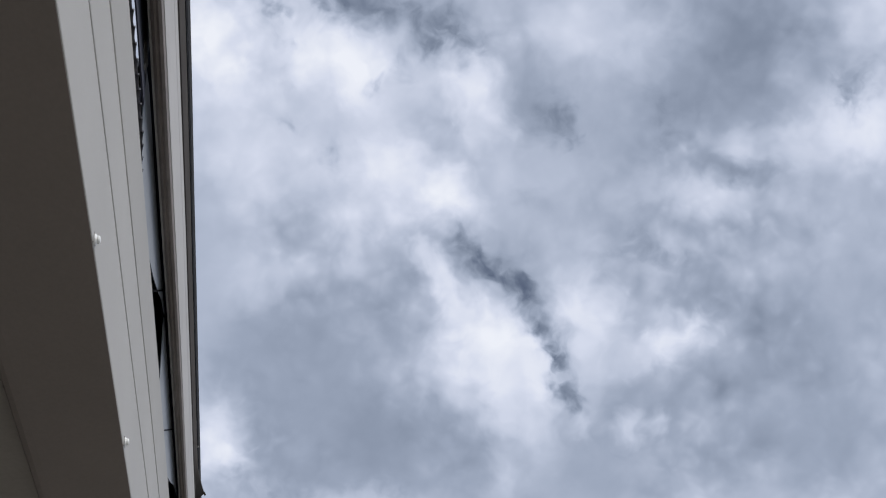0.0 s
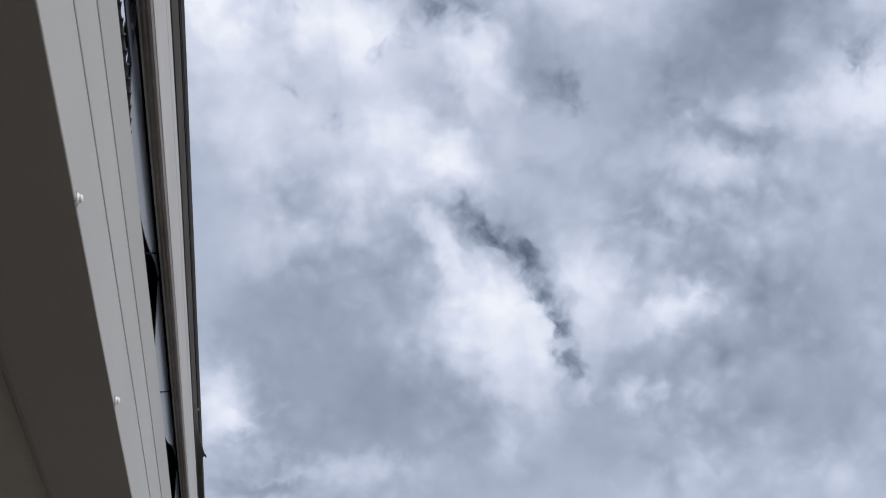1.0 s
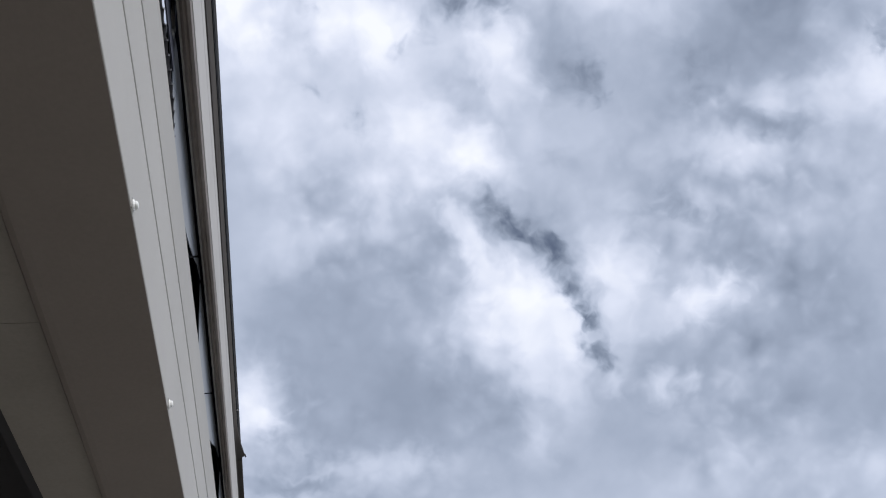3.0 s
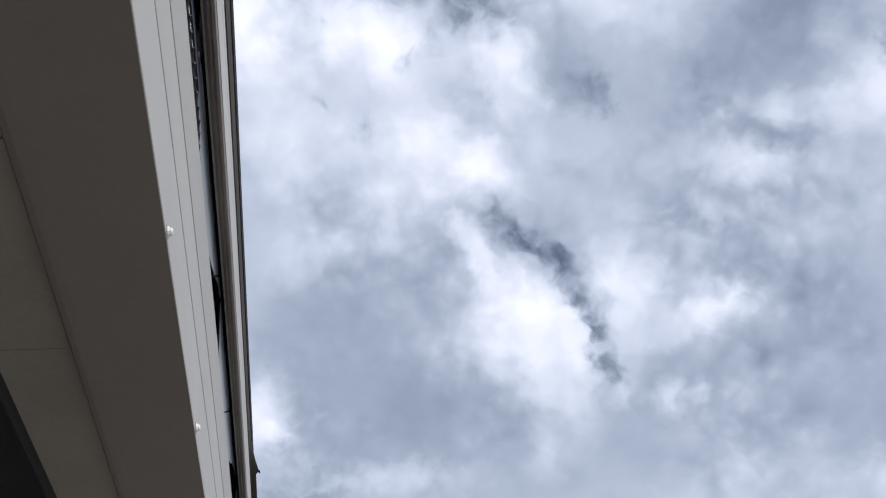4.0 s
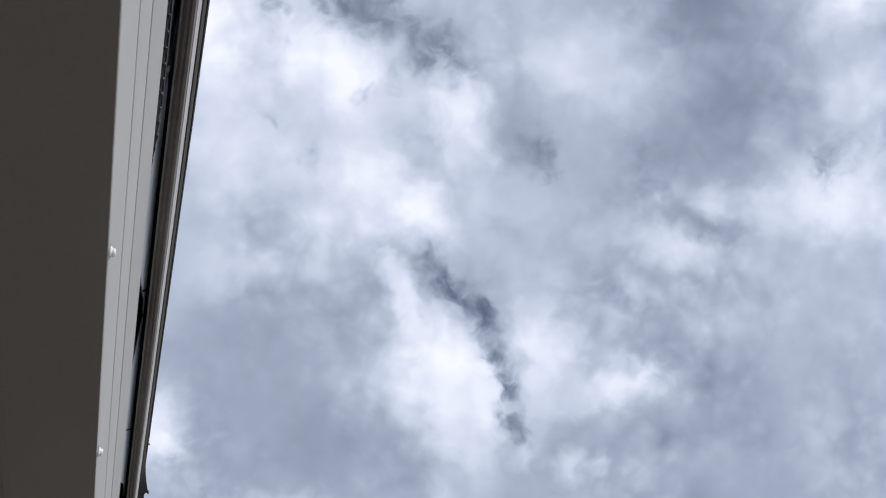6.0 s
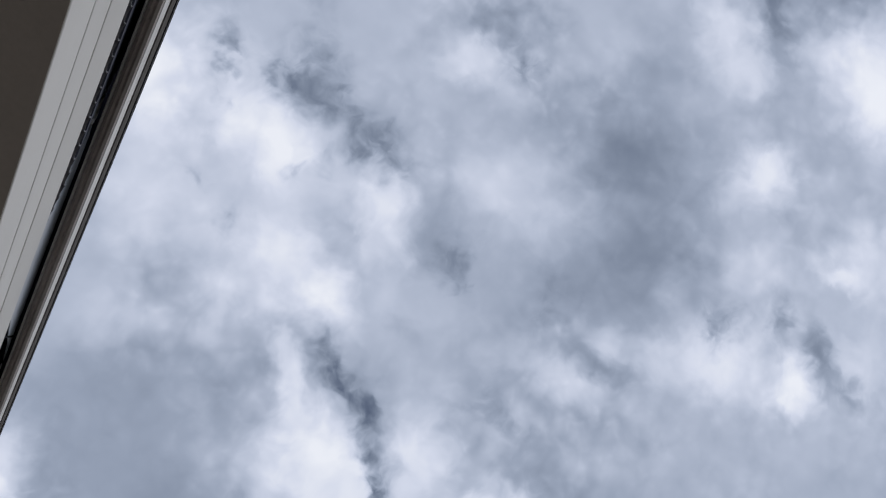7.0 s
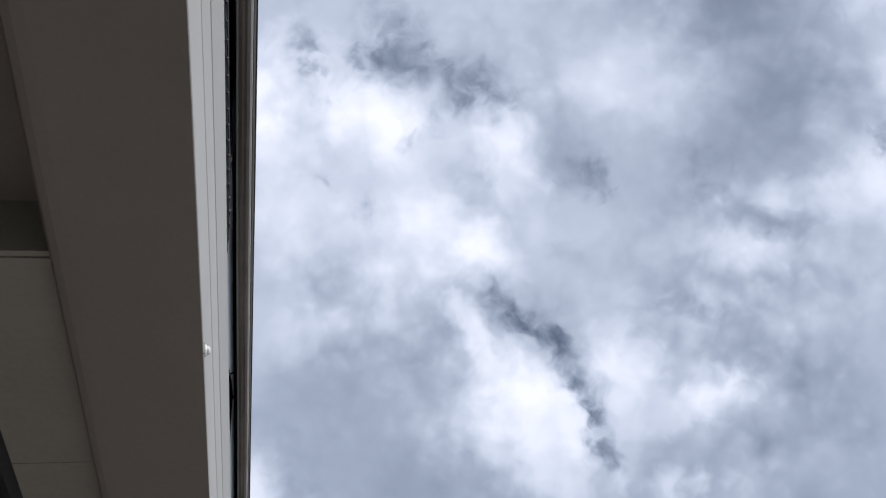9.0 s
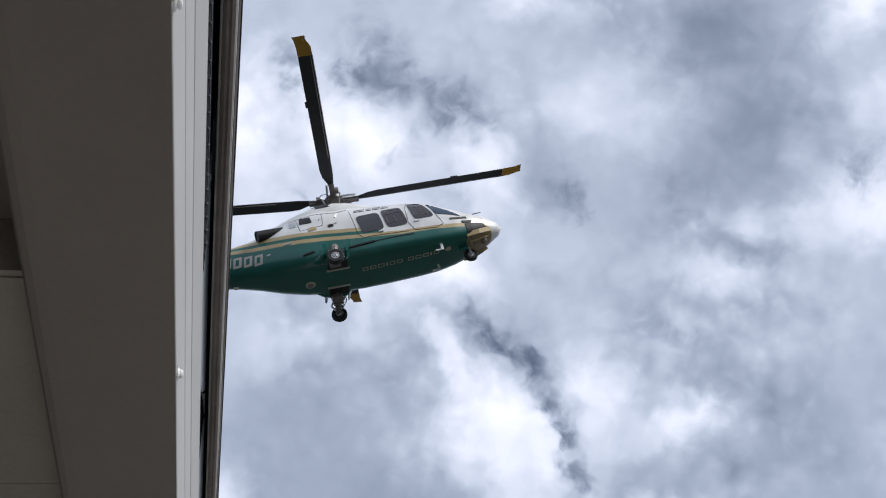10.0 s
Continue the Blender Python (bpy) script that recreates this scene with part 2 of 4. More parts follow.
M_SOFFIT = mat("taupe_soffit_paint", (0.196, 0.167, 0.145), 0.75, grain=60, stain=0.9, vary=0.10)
M_PANEL = mat("soffit_panel_paint", (0.232, 0.208, 0.178), 0.7, grain=50, stain=1.2, vary=0.14)
# near-black base colour stands in for the deep shade of the roof space
M_VOID = mat("roof_space_shade", (0.03, 0.028, 0.03), 0.9)
M_BOARD = mat("pale_grey_cladding_paint", (0.425, 0.413, 0.392), 0.55, spec=0.3, grain=80, stain=0.7, vary=0.06, bump=0.08)
# backing seen in the cladding joints, a little paler than the boards
M_GROOVE = mat("joint_backing_paint", (0.52, 0.52, 0.50), 0.8)
M_WHITE = mat("white_plastic", (0.85, 0.85, 0.84), 0.35, vary=0.03)
M_RUST = mat("stained_steel", (0.30, 0.29, 0.28), 0.5, 0.6, vary=0.25)
M_FLASH = mat("blue_grey_flashing", (0.29, 0.31, 0.345), 0.55, 0.0, grain=30, stain=1.8, vary=0.16)
M_SHEET = mat("weathered_roof_sheet", (0.10, 0.10, 0.11), 0.6, 0.4, vary=0.25)
M_BROWN = mat("brown_trim_paint", (0.205, 0.176, 0.156), 0.6, grain=25, stain=2.2, vary=0.22)
M_PALE = mat("pale_trim_paint", (0.44, 0.42, 0.395), 0.5, grain=45, stain=1.1, vary=0.10)
M_CHAR = mat("charcoal_capping", (0.075, 0.068, 0.063), 0.9, 0.0, spec=0.05, grain=30, stain=1.4, vary=0.2)
M_RIM = mat("black_rim_paint", (0.026, 0.025, 0.025), 0.8, spec=0.1, grain=30, stain=1.4, vary=0.2)
M_BLACK = mat("black_seal", (0.012, 0.012, 0.014), 0.9, spec=0.05)
# navy-black colour paints in the cavity shade of the slot below the parapet
M_SLOT_SHADE = mat("slot_shade_navy", (0.022, 0.024, 0.042), 0.7, vary=0.2)
M_CONC = mat("concrete_paving", (0.34, 0.33, 0.31), 0.85, grain=25, stain=0.35, vary=0.22)
M_WALL = mat("rendered_wall", (0.20, 0.19, 0.17), 0.85, grain=30, stain=0.8)
M_FIELD = mat("dry_grass_ground", (0.050, 0.054, 0.044), 0.95, grain=3, stain=0.05, vary=0.3)


# ---- mesh helpers ----
def part(name, bm, material, parent=None, label=""):
    me = bpy.data.meshes.new(name)
    bm.normal_update()
    bm.to_mesh(me)
    bm.free()
    me.materials.append(material)
    ob = new(name, me)
    if parent is not None:
        ob.parent = parent
    if label:
        ob["label"] = label
    return ob


def smooth(ob, angle=40):
    lim = math.cos(radians(angle))
    me = ob.data
    for p in me.polygons:
        p.use_smooth = True
    bm = bmesh.new()
    bm.from_mesh(me)
    for e in bm.edges:
        if len(e.link_faces) == 2 and e.link_faces[0].normal.dot(e.link_faces[1].normal) < lim:
            e.smooth = False
    bm.to_mesh(me)
    bm.free()
    return ob


def box(bm, x0, x1, y0, y1, z0, z1, bevel=0.0):
    r = bmesh.ops.create_cube(bm, size=1.0)
    for v in r["verts"]:
        v.co = Vector((x0 + (v.co.x + 0.5) * (x1 - x0), y0 + (v.co.y + 0.5) * (y1 - y0), z0 + (v.co.z + 0.5) * (z1 - z0)))
    if bevel:
        edges = list({e for v in r["verts"] for e in v.link_edges})
        bmesh.ops.bevel(bm, geom=edges, offset=bevel, segments=2, affect="EDGES", profile=0.6)
    return bm


def boxed(*a, bevel=0.0):
    return box(bmesh.new(), *a, bevel=bevel)


def profile(points, y0, y1, steps=1, sway=0.0):
    """A closed profile in x, z drawn along y; sway: how far the long member wanders from straight."""
    bm = bmesh.new()
    rings = []
    for i in range(steps + 1):
        y = y0 + (y1 - y0) * i / steps
        ox = sway * noise.noise(Vector((y * 0.55, points[0][0] * 9, 2.0)))
        oz = sway * noise.noise(Vector((y * 0.55, 7.0, points[0][1])))
        rings.append([bm.verts.new((x + ox, y, z + oz)) for x, z in points])
    n = len(points)
    for a, b in zip(rings, rings[1:]):
        for k in range(n):
            bm.faces.new((a[k], a[(k + 1) % n], b[(k + 1) % n], b[k]))
    bm.faces.new(rings[0][::-1])
    bm.faces.new(rings[-1])
    bmesh.ops.recalc_face_normals(bm, faces=bm.faces)
    return bm


def tube(path, radius, sides=10, cap=True, r_end=None):
    bm = bmesh.new()
    path = [Vector(p) for p in path]
    rings = []
    for i, p in enumerate(path):
        t = (path[min(i + 1, len(path) - 1)] - path[max(i - 1, 0)]).normalized()
        q = t.to_track_quat("Z", "Y")
        r = radius if r_end is None else radius + (r_end - radius) * i / (len(path) - 1)
        rings.append([bm.verts.new(p + q @ Vector((r * math.cos(a), r * math.sin(a), 0)))
                      for a in (2 * math.pi * k / sides for k in range(sides))])
    for a, b in zip(rings, rings[1:]):
        for k in range(sides):
            bm.faces.new((a[k], a[(k + 1) % sides], b[(k + 1) % sides], b[k]))
    if cap:
        bm.faces.new(rings[0][::-1])
        bm.faces.new(rings[-1])
    return bm


def lathe(rings, sides=20, axis="Y"):
    """Turn (radius, along) pairs round an axis."""
    bm = bmesh.new()
    vs = []
    for r, h in rings:
        row = []
        for k in range(sides):
            a = 2 * math.pi * k / sides
            c, s = r * math.cos(a), r * math.sin(a)
            row.append(bm.verts.new((c, h, s) if axis == "Y" else (c, s, h) if axis == "Z" else (h, c, s)))
        vs.append(row)
    for a, b in zip(vs, vs[1:]):
        for k in range(sides):
            bm.faces.new((a[k], a[(k + 1) % sides], b[(k + 1) % sides], b[k]))
    bm.faces.new(vs[0])
    bm.faces.new(vs[-1][::-1])
    bmesh.ops.recalc_face_normals(bm, faces=bm.faces)
    return bm


def joined(*bms):
    out = bmesh.new()
    for b in bms:
        me = bpy.data.meshes.new("tmp")
        b.to_mesh(me)
        b.free()
        out.from_mesh(me)
        bpy.data.meshes.remove(me)
    return out


# ---- ground and building ----
Y0, Y1 = -4.0, 22.0

bm = bmesh.new()
bmesh.ops.create_grid(bm, x_segments=8, y_segments=8, size=4000)
ground = tagged(part("ground", bm, M_FIELD), "wide level grass and gravel ground", "ground", kind="structure")
pavement = tagged(part("pavement", boxed(-3.0, 5.0, -12, 24, -0.1, 0.06, bevel=0.01), M_CONC),
                  "grey concrete pavement beside the building", "pavement", kind="structure")
wall_west = tagged(part("wall_west", boxed(-3.2, -3.0, Y0, Y1, 0.06, 4.5), M_WALL), "dim rendered wall under the covered way", "wall", kind="structure")
wall_south = tagged(part("wall_south", boxed(-3.0, -0.40, Y0 - 0.2, Y0, 0.06, 4.5), M_WALL), "rendered end wall of the covered way", "wall", kind="structure")
roof_space = tagged(part("ceiling", boxed(-3.0, -0.42, Y0, Y1, 4.40, 4.5), M_VOID), "ceiling above the covered way, its shade painted near black", "ceiling", kind="structure")

# the boxed soffit beam with its slanting inner panels
soffit = tagged(new("soffit"), "dark taupe boxed soffit along the eave", "soffit", kind="structure")
part("beam_casing", profile([(-0.706, 3.425), (-0.702, 3.400), (-0.692, 3.384), (-0.672, 3.375), (-0.645, 3.372), (-0.340, 3.371), (-0.340, 3.378), (-0.372, 3.60), (-0.704, 3.60)], Y0, Y1, 30, 0.002), M_SOFFIT, soffit)
seams = (1.55, 2.50, 4.94, 7.38, 9.82, 12.26, 14.7, 17.2, Y1)
for ya, yb in zip(seams, seams[1:]):
    part("soffit_panel", profile([(-0.702, 3.440), (-0.702, 3.462), (-0.967, 3.470), (-0.967, 3.448)], ya + 0.0015, yb - 0.0015), M_PANEL, soffit,
         "olive-grey soffit panel")
part("end_board", boxed(-0.967, -0.706, 1.528, 1.548, 3.445, 4.40), M_PANEL, soffit)
# inner beam takes the same near-black, so its shade is in the colour
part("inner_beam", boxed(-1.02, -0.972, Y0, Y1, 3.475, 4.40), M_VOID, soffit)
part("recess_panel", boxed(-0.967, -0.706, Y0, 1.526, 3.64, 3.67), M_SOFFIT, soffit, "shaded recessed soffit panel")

# three wide cladding boards with shadow joints, screwed along the foot
cladding = tagged(new("wall_cladding"), "pale grey ribbed metal cladding with white screw caps", "wall cladding", kind="structure")
for za, zb, xo, xt in ((3.374, 3.843, -0.3365, -0.341), (3.863, 4.261, -0.340, -0.338), (4.281, 4.563, -0.3355, -0.306)):
    part("board", profile([(xo - 0.012, za), (xo - 0.002, za), (xo, za + 0.004), (xt, zb - 0.004), (xt - 0.002, zb), (xt - 0.012, zb)], Y0, Y1, 40, 0.0035),
         M_BOARD, cladding)
part("backing", boxed(-0.385, -0.346, Y0, Y1, 3.62, 4.55), M_GROOVE, cladding)
head = lathe([(0.018, 0.0), (0.019, 0.004), (0.0165, 0.007), (0.0130, 0.008), (0.0135, 0.013), (0.010, 0.017), (0.003, 0.018)], 12, "X")
screw_me = bpy.data.meshes.new("screw_cap")
head.to_mesh(screw_me)
head.free()
screw_me.materials.append(M_WHITE)
stain_bm = boxed(-0.001, 0.002, -0.003, 0.003, -0.026, 0.014)
stain_me = bpy.data.meshes.new("screw_clip")
stain_bm.to_mesh(stain_me)
stain_bm.free()
stain_me.materials.append(M_RUST)
for k in range(-4, 17):
    y = 1.884 + 1.16 * k
    s = new("screw_cap", screw_me)
    s.parent = cladding
    s.matrix_basis = pose(-0.337, y, 3.400, 20 * k, 0, 0)
    s["label"] = "white domed screw cap"
    c = new("screw_clip", stain_me)
    c.parent = cladding
    c.matrix_basis = pose(-0.337, y - 0.018, 3.400)

# corrugated roof sheet, its wavy edge just past the cladding
roof = tagged(new("roof"), "weathered dark corrugated roof sheet behind the cladding", "roof", kind="structure")
bm = bmesh.new()
PITCH = 0.076
rows_ = []
n = int((Y1 - Y0) / PITCH * 8)
for i in range(n + 1):
    y = Y0 + (Y1 - Y0) * i / n
    z = 4.592 + 0.016 * math.sin(2 * math.pi * y / PITCH)
    lip_x = -0.2945 + 0.0030 * math.sin(2 * math.pi * y / PITCH) + 0.001 * math.sin(y * 3) - 0.022 * min(max(y - 2.45, 0.0) / 0.3, 1.0)
    curl_y = 0.012 * math.cos(2 * math.pi * y / PITCH)
    rows_.append([bm.verts.new((x, y + sk, z + dz)) for x, dz, sk in
                  ((lip_x, 0.0, curl_y), (-0.50, 0.03, 0), (-3.2, 0.2, 0), (-3.2, 0.206, 0), (-0.50, 0.036, 0), (lip_x, 0.006, curl_y))])
for a, b in zip(rows_, rows_[1:]):
    for k in range(6):
        bm.faces.new((a[k], a[(k + 1) % 6], b[(k + 1) % 6], b[k]))
smooth(part("roof_sheet", bm, M_SHEET, roof), 50)

# blue-grey flashing lengths, lapped and sprung, set back in the slot above the roof edge
flashing = tagged(new("flashing"), "lapped blue-grey metal flashing lengths, sprung at the joints", "flashing", kind="structure")
for ya, yb in ((2.40, 4.10), (4.28, 6.45), (6.95, 9.40), (9.8, 12.3), (12.9, 15.6), (16.0, 19.4)):
    bm = bmesh.new()
    cols = []
    m = 24
    for k in range(m + 1):
        y = ya + (yb - ya) * k / m
        rise = min(1.0, max(0.0, 1 - (y - ya) / 0.34) ** 1.3 + 0.95 * max(0.0, 1 - (yb - y) / 0.80) ** 1.5)
        wave = 0.002 * math.sin(y * 2.1)
        x0, z0 = -0.326 + wave + 0.031 * rise, 4.700 + 0.310 * rise
        cols.append([bm.verts.new((x0, y, z0)), bm.verts.new((-0.293, y * 1.04, 5.020)),
                     bm.verts.new((-0.299, y * 1.04, 5.024)), bm.verts.new((x0 - 0.005, y, z0 + 0.002))])
    for a, b in zip(cols, cols[1:]):
        for k in range(4):
            bm.faces.new((a[k], a[(k + 1) % 4], b[(k + 1) % 4], b[k]))
    bm.faces.new(cols[0][::-1])
    bm.faces.new(cols[-1])
    part("flashing_length", bm, M_FLASH, flashing)
# added board: its dark colour stands for the shade behind the flashing
part("slot_shade_backing", boxed(-0.376, -0.362, 2.78, Y1, 4.70, 5.595), M_SLOT_SHADE, flashing, "added backing board behind the flashing, painted dark as shade")
for y in (3.66, 5.13, 7.55, 10.6):
    bm = profile([(-0.327, 4.705), (-0.323, 4.705), (-0.290, 5.018), (-0.294, 5.018)], y - 0.008, y + 0.008)
    for v in bm.verts:
        v.co.y *= 1 + 0.10 * (v.co.z - 4.705) / 0.313
    part("lap_joint", bm, M_BLACK, flashing)
plate = tagged(new("bracket"), "small grey steel bracket with one bolt", "bracket")
part("bracket_plate", profile([(-0.322, 4.78), (-0.316, 4.78), (-0.290, 5.02), (-0.298, 5.02)], 2.24, 2.38), M_RUST, plate)
part("bolt", lathe([(0.016, 0), (0.016, 0.012), (0.004, 0.014)], 6, "X"), M_RUST, plate).matrix_basis = pose(-0.303, 2.31, 4.90)

# the tall upper parapet: brown foot, pale band, charcoal capping
parapet = tagged(new("parapet"), "tall parapet trim in brown, pale grey and charcoal metal", "parapet", kind="structure")
part("inner_bead", profile([(-0.273, 4.952), (-0.268, 4.946), (-0.262, 4.952), (-0.262, 5.60), (-0.273, 5.60)], Y0, Y1, 60, 0.003), M_PALE, parapet)
part("foot", profile([(-0.260, 4.944), (-0.246, 4.936), (-0.236, 4.946), (-0.226, 4.938), (-0.212, 4.946), (-0.208, 4.97), (-0.208, 5.02), (-0.260, 5.02)], Y0, Y1, 60, 0.004), M_BROWN, parapet)
part("bead", profile([(-0.211, 5.022), (-0.204, 5.026), (-0.202, 5.09), (-0.208, 5.10), (-0.23, 5.10), (-0.23, 5.022)], Y0, Y1, 60, 0.003), M_PALE, parapet)
part("shadow_joint", boxed(-0.245, -0.217, Y0, Y1, 5.10, 5.19), M_BROWN, parapet)
part("pale_band", profile([(-0.215, 5.19), (-0.211, 5.195), (-0.2045, 5.90), (-0.207, 5.91), (-0.207, 5.925), (-0.2035, 5.935), (-0.201, 6.235), (-0.24, 6.235), (-0.24, 5.19)], Y0, Y1, 60, 0.003), M_PALE, parapet)
part("capping", profile([(-0.205, 6.24), (-0.192, 6.25), (-0.176, 6.78), (-0.182, 6.80), (-0.25, 6.80), (-0.25, 6.24)], Y0, Y1, 60, 0.003), M_CHAR, parapet)
part("seal", boxed(-0.25, -0.1705, Y0, Y1, 6.803, 6.977), M_BLACK, parapet)
part("rim", profile([(-0.178, 6.98), (-0.168, 6.99), (-0.160, 7.40), (-0.166, 7.44), (-0.24, 7.44), (-0.24, 6.98)], Y0, Y1, 60, 0.003), M_RIM, parapet)
# added closing pieces of the slot, with its deep shade put into their colour
part("underside", boxed(-0.365, -0.250, Y0, 2.46, 5.60, 5.68), M_SLOT_SHADE, parapet)
part("underside", boxed(-0.376, -0.262, 2.90, Y1, 5.60, 5.68), M_SLOT_SHADE, parapet)
part("underside", boxed(-0.366, -0.262, 2.462, 2.898, 5.60, 5.68), M_SLOT_SHADE, parapet)
part("back_sheet", boxed(-0.312, -0.300, Y0, Y1, 5.68, 7.40), M_SLOT_SHADE, parapet)
part("slot_end_shade", boxed(-0.306, -0.299, Y0, 2.43, 4.77, 5.598), M_SLOT_SHADE, parapet)

# torn flap of capping that hangs out from the parapet
flap = tagged(new("torn_flap"), "torn, curled flap of charcoal capping metal", "flashing")
bm = bmesh.new()
cols = []
for k in range(15):
    u = k / 14
    y = 8.15 + 1.22 * u
    out = 0.004 + 0.088 * u ** 2.2
    cols.append([bm.verts.new((-0.192, y, 6.30)), bm.verts.new((-0.186 + out, y, 6.38 - 0.02 * math.sin(u * 3))),
                 bm.verts.new((-0.182 + out * 0.9, y, 6.40)), bm.verts.new((-0.190, y, 6.36))])
for a, b in zip(cols, cols[1:]):
    for k in range(4):
        bm.faces.new((a[k], a[(k + 1) % 4], b[(k + 1) % 4], b[k]))
bm.faces.new(cols[0][::-1])
bm.faces.new(cols[-1])
bmesh.ops.recalc_face_normals(bm, faces=bm.faces)
part("flap_sheet", bm, M_CHAR, flap)
part("curl", tube([(-0.098, 9.33, 6.37), (-0.090, 9.40, 6.375), (-0.096, 9.42, 6.40), (-0.106, 9.39, 6.405)], 0.010, 8), M_CHAR, flap)
part("rivet", lathe([(0.010, 0), (0.010, 0.012), (0.003, 0.016)], 8, "X"), M_RUST, flap).matrix_basis = pose(-0.160, 8.35, 6.42)
part("tail_strip", profile([(-0.19, 6.30), (-0.135, 6.33), (-0.13, 6.36), (-0.185, 6.36)], 9.36, Y1), M_CHAR, flap)


# ---- helicopter ----
# Fuselage stations: x, belly height, roof height, half width, height of the widest line.
HULL = (
    (4.50, 1.14, 1.22, 0.03, 1.18), (4.38, 1.00, 1.37, 0.20, 1.18), (4.05, 0.84, 1.56, 0.40, 1.18),
    (3.55, 0.70, 1.74, 0.58, 1.20), (3.05, 0.62, 2.02, 0.70, 1.24), (2.55, 0.57, 2.32, 0.77, 1.28),
    (2.00, 0.55, 2.46, 0.80, 1.30), (1.20, 0.54, 2.54, 0.82, 1.30), (0.40, 0.54, 2.66, 0.82, 1.30),
    (-0.40, 0.55, 2.72, 0.82, 1.32), (-1.00, 0.60, 2.60, 0.78, 1.36), (-1.60, 0.70, 2.36, 0.68, 1.42),
    (-2.20, 0.84, 2.14, 0.54, 1.48), (-2.90, 0.98, 2.00, 0.42, 1.52), (-4.00, 1.14, 1.93, 0.33, 1.55),
    (-5.60, 1.32, 1.90, 0.24, 1.62), (-6.80, 1.46, 1.88, 0.16, 1.68),
)


def hull_at(x):
    """Belly, roof, half width and widest height of the fuselage at x, smoothly between the stations."""
    xs = [h[0] for h in HULL][::-1]
    return [float(np.interp(x, xs, [h[k] for h in HULL][::-1])) for k in (1, 2, 3, 4)]


def hull_square(x):
    """How square the lower half of the fuselage is at x: boxy with a chine amidships, round at the ends."""
    return float(np.interp(x, (-6.8, -2.6, -1.2, 0.5, 2.6, 3.3, 3.8, 4.5), (2.3, 3.0, 5.0, 7.0, 6.0, 4.2, 3.0, 2.4)))


def hull_side(x, z):
    """Half width of the fuselage at x and height z."""
    zb, zt, hw, zw = hull_at(x)
    if z >= zw:
        q, n = min((z - zw) / (zt - zw), 0.999), 2.3
    else:
        q, n = min((zw - z) / (zw - zb), 0.999), hull_square(x)
    return hw * (1 - q ** n) ** (1 / n)


def livery():
    """White over gold and green bands over dark green gloss paint, in the helicopter's own space."""
    m = bpy.data.materials.new("helicopter_livery")
    m.use_nodes = True
    nt = m.node_tree
    b = nt.nodes["Principled BSDF"]
    b.inputs["Roughness"].default_value = 0.30
    b.inputs["Coat Weight"].default_value = 0.25
    sep_ = nt.nodes.new("ShaderNodeSeparateXYZ")
    co = nt.nodes.new("ShaderNodeTexCoord").outputs["Object"]
    nt.links.new(co, sep_.inputs[0])
    x, z = sep_.outputs[0], sep_.outputs[2]

    def op(kind, a, c=None, d=None):
        n_ = nt.nodes.new("ShaderNodeMath")
        n_.operation = kind
        for i, s in enumerate((a, c, d)):
            if isinstance(s, (int, float)):
                n_.inputs[i].default_value = s
            elif s is not None:
                nt.links.new(s, n_.inputs[i])
        return n_.outputs[0]

    aft = op("MAXIMUM", op("SUBTRACT", 1.6, x), 0.0)
    rise = op("MULTIPLY", aft, op("MULTIPLY_ADD", aft, 0.014, 0.085))
    h = op("SUBTRACT", op("SUBTRACT", z, 0.955), rise)
    fore = op("MAXIMUM", op("SUBTRACT", x, 3.0), 0.0)
    h = op("SUBTRACT", h, op("MULTIPLY", fore, 0.06))

    def mix(fac, a, c):
        n_ = nt.nodes.new("ShaderNodeMix")
        n_.data_type = "RGBA"
        nt.links.new(fac, n_.inputs[0])
        for k, s in ((6, a), (7, c)):
            if isinstance(s, tuple):
                n_.inputs[k].default_value = (*s, 1)
            else:
                nt.links.new(s, n_.inputs[k])
        return n_.outputs[2]

    GREEN, GOLD, WHITE = (0.006, 0.120, 0.097), (0.50, 0.385, 0.20), (0.84, 0.84, 0.83)
    col = mix(op("GREATER_THAN", h, 0.0), GREEN, GOLD)
    behind = op("LESS_THAN", op("MULTIPLY_ADD", h, 1.6, x), 1.35)
    upper = mix(behind, WHITE, GREEN)
    col = mix(op("GREATER_THAN", h, 0.125), col, upper)
    col = mix(op("GREATER_THAN", h, 0.235), col, mix(behind, WHITE, GOLD))
    col = mix(op("GREATER_THAN", h, 0.365), col, WHITE)
    # the belly green stops in a round edge at the gold-painted nose bay
    bay_front = op("GREATER_THAN", op("MULTIPLY_ADD", z, -0.45, x), 3.02)
    col = mix(op("MULTIPLY", bay_front, op("LESS_THAN", h, 0.0)), col, (0.30, 0.23, 0.13))
    col = mix(op("GREATER_THAN", op("MULTIPLY_ADD", z, 0.5, x), 4.56), col, WHITE)
    grime = nt.nodes.new("ShaderNodeTexNoise")
    grime.inputs["Scale"].default_value = 2.2
    grime.inputs["Detail"].default_value = 7
    nt.links.new(co, grime.inputs["Vector"])
    shade = nt.nodes.new("ShaderNodeMapRange")
    shade.inputs[1].default_value, shade.inputs[2].default_value = 0.3, 0.75
    shade.inputs[3].default_value, shade.inputs[4].default_value = 0.82, 1.06
    nt.links.new(grime.outputs[0], shade.inputs[0])
    hue = nt.nodes.new("ShaderNodeVectorMath")
    hue.operation = "SCALE"
    nt.links.new(col, hue.inputs[0])
    nt.links.new(shade.outputs[0], hue.inputs["Scale"])
    nt.links.new(hue.outputs[0], b.inputs["Base Color"])
    rough = nt.nodes.new("ShaderNodeMapRange")
    rough.inputs[3].default_value, rough.inputs[4].default_value = 0.22, 0.42
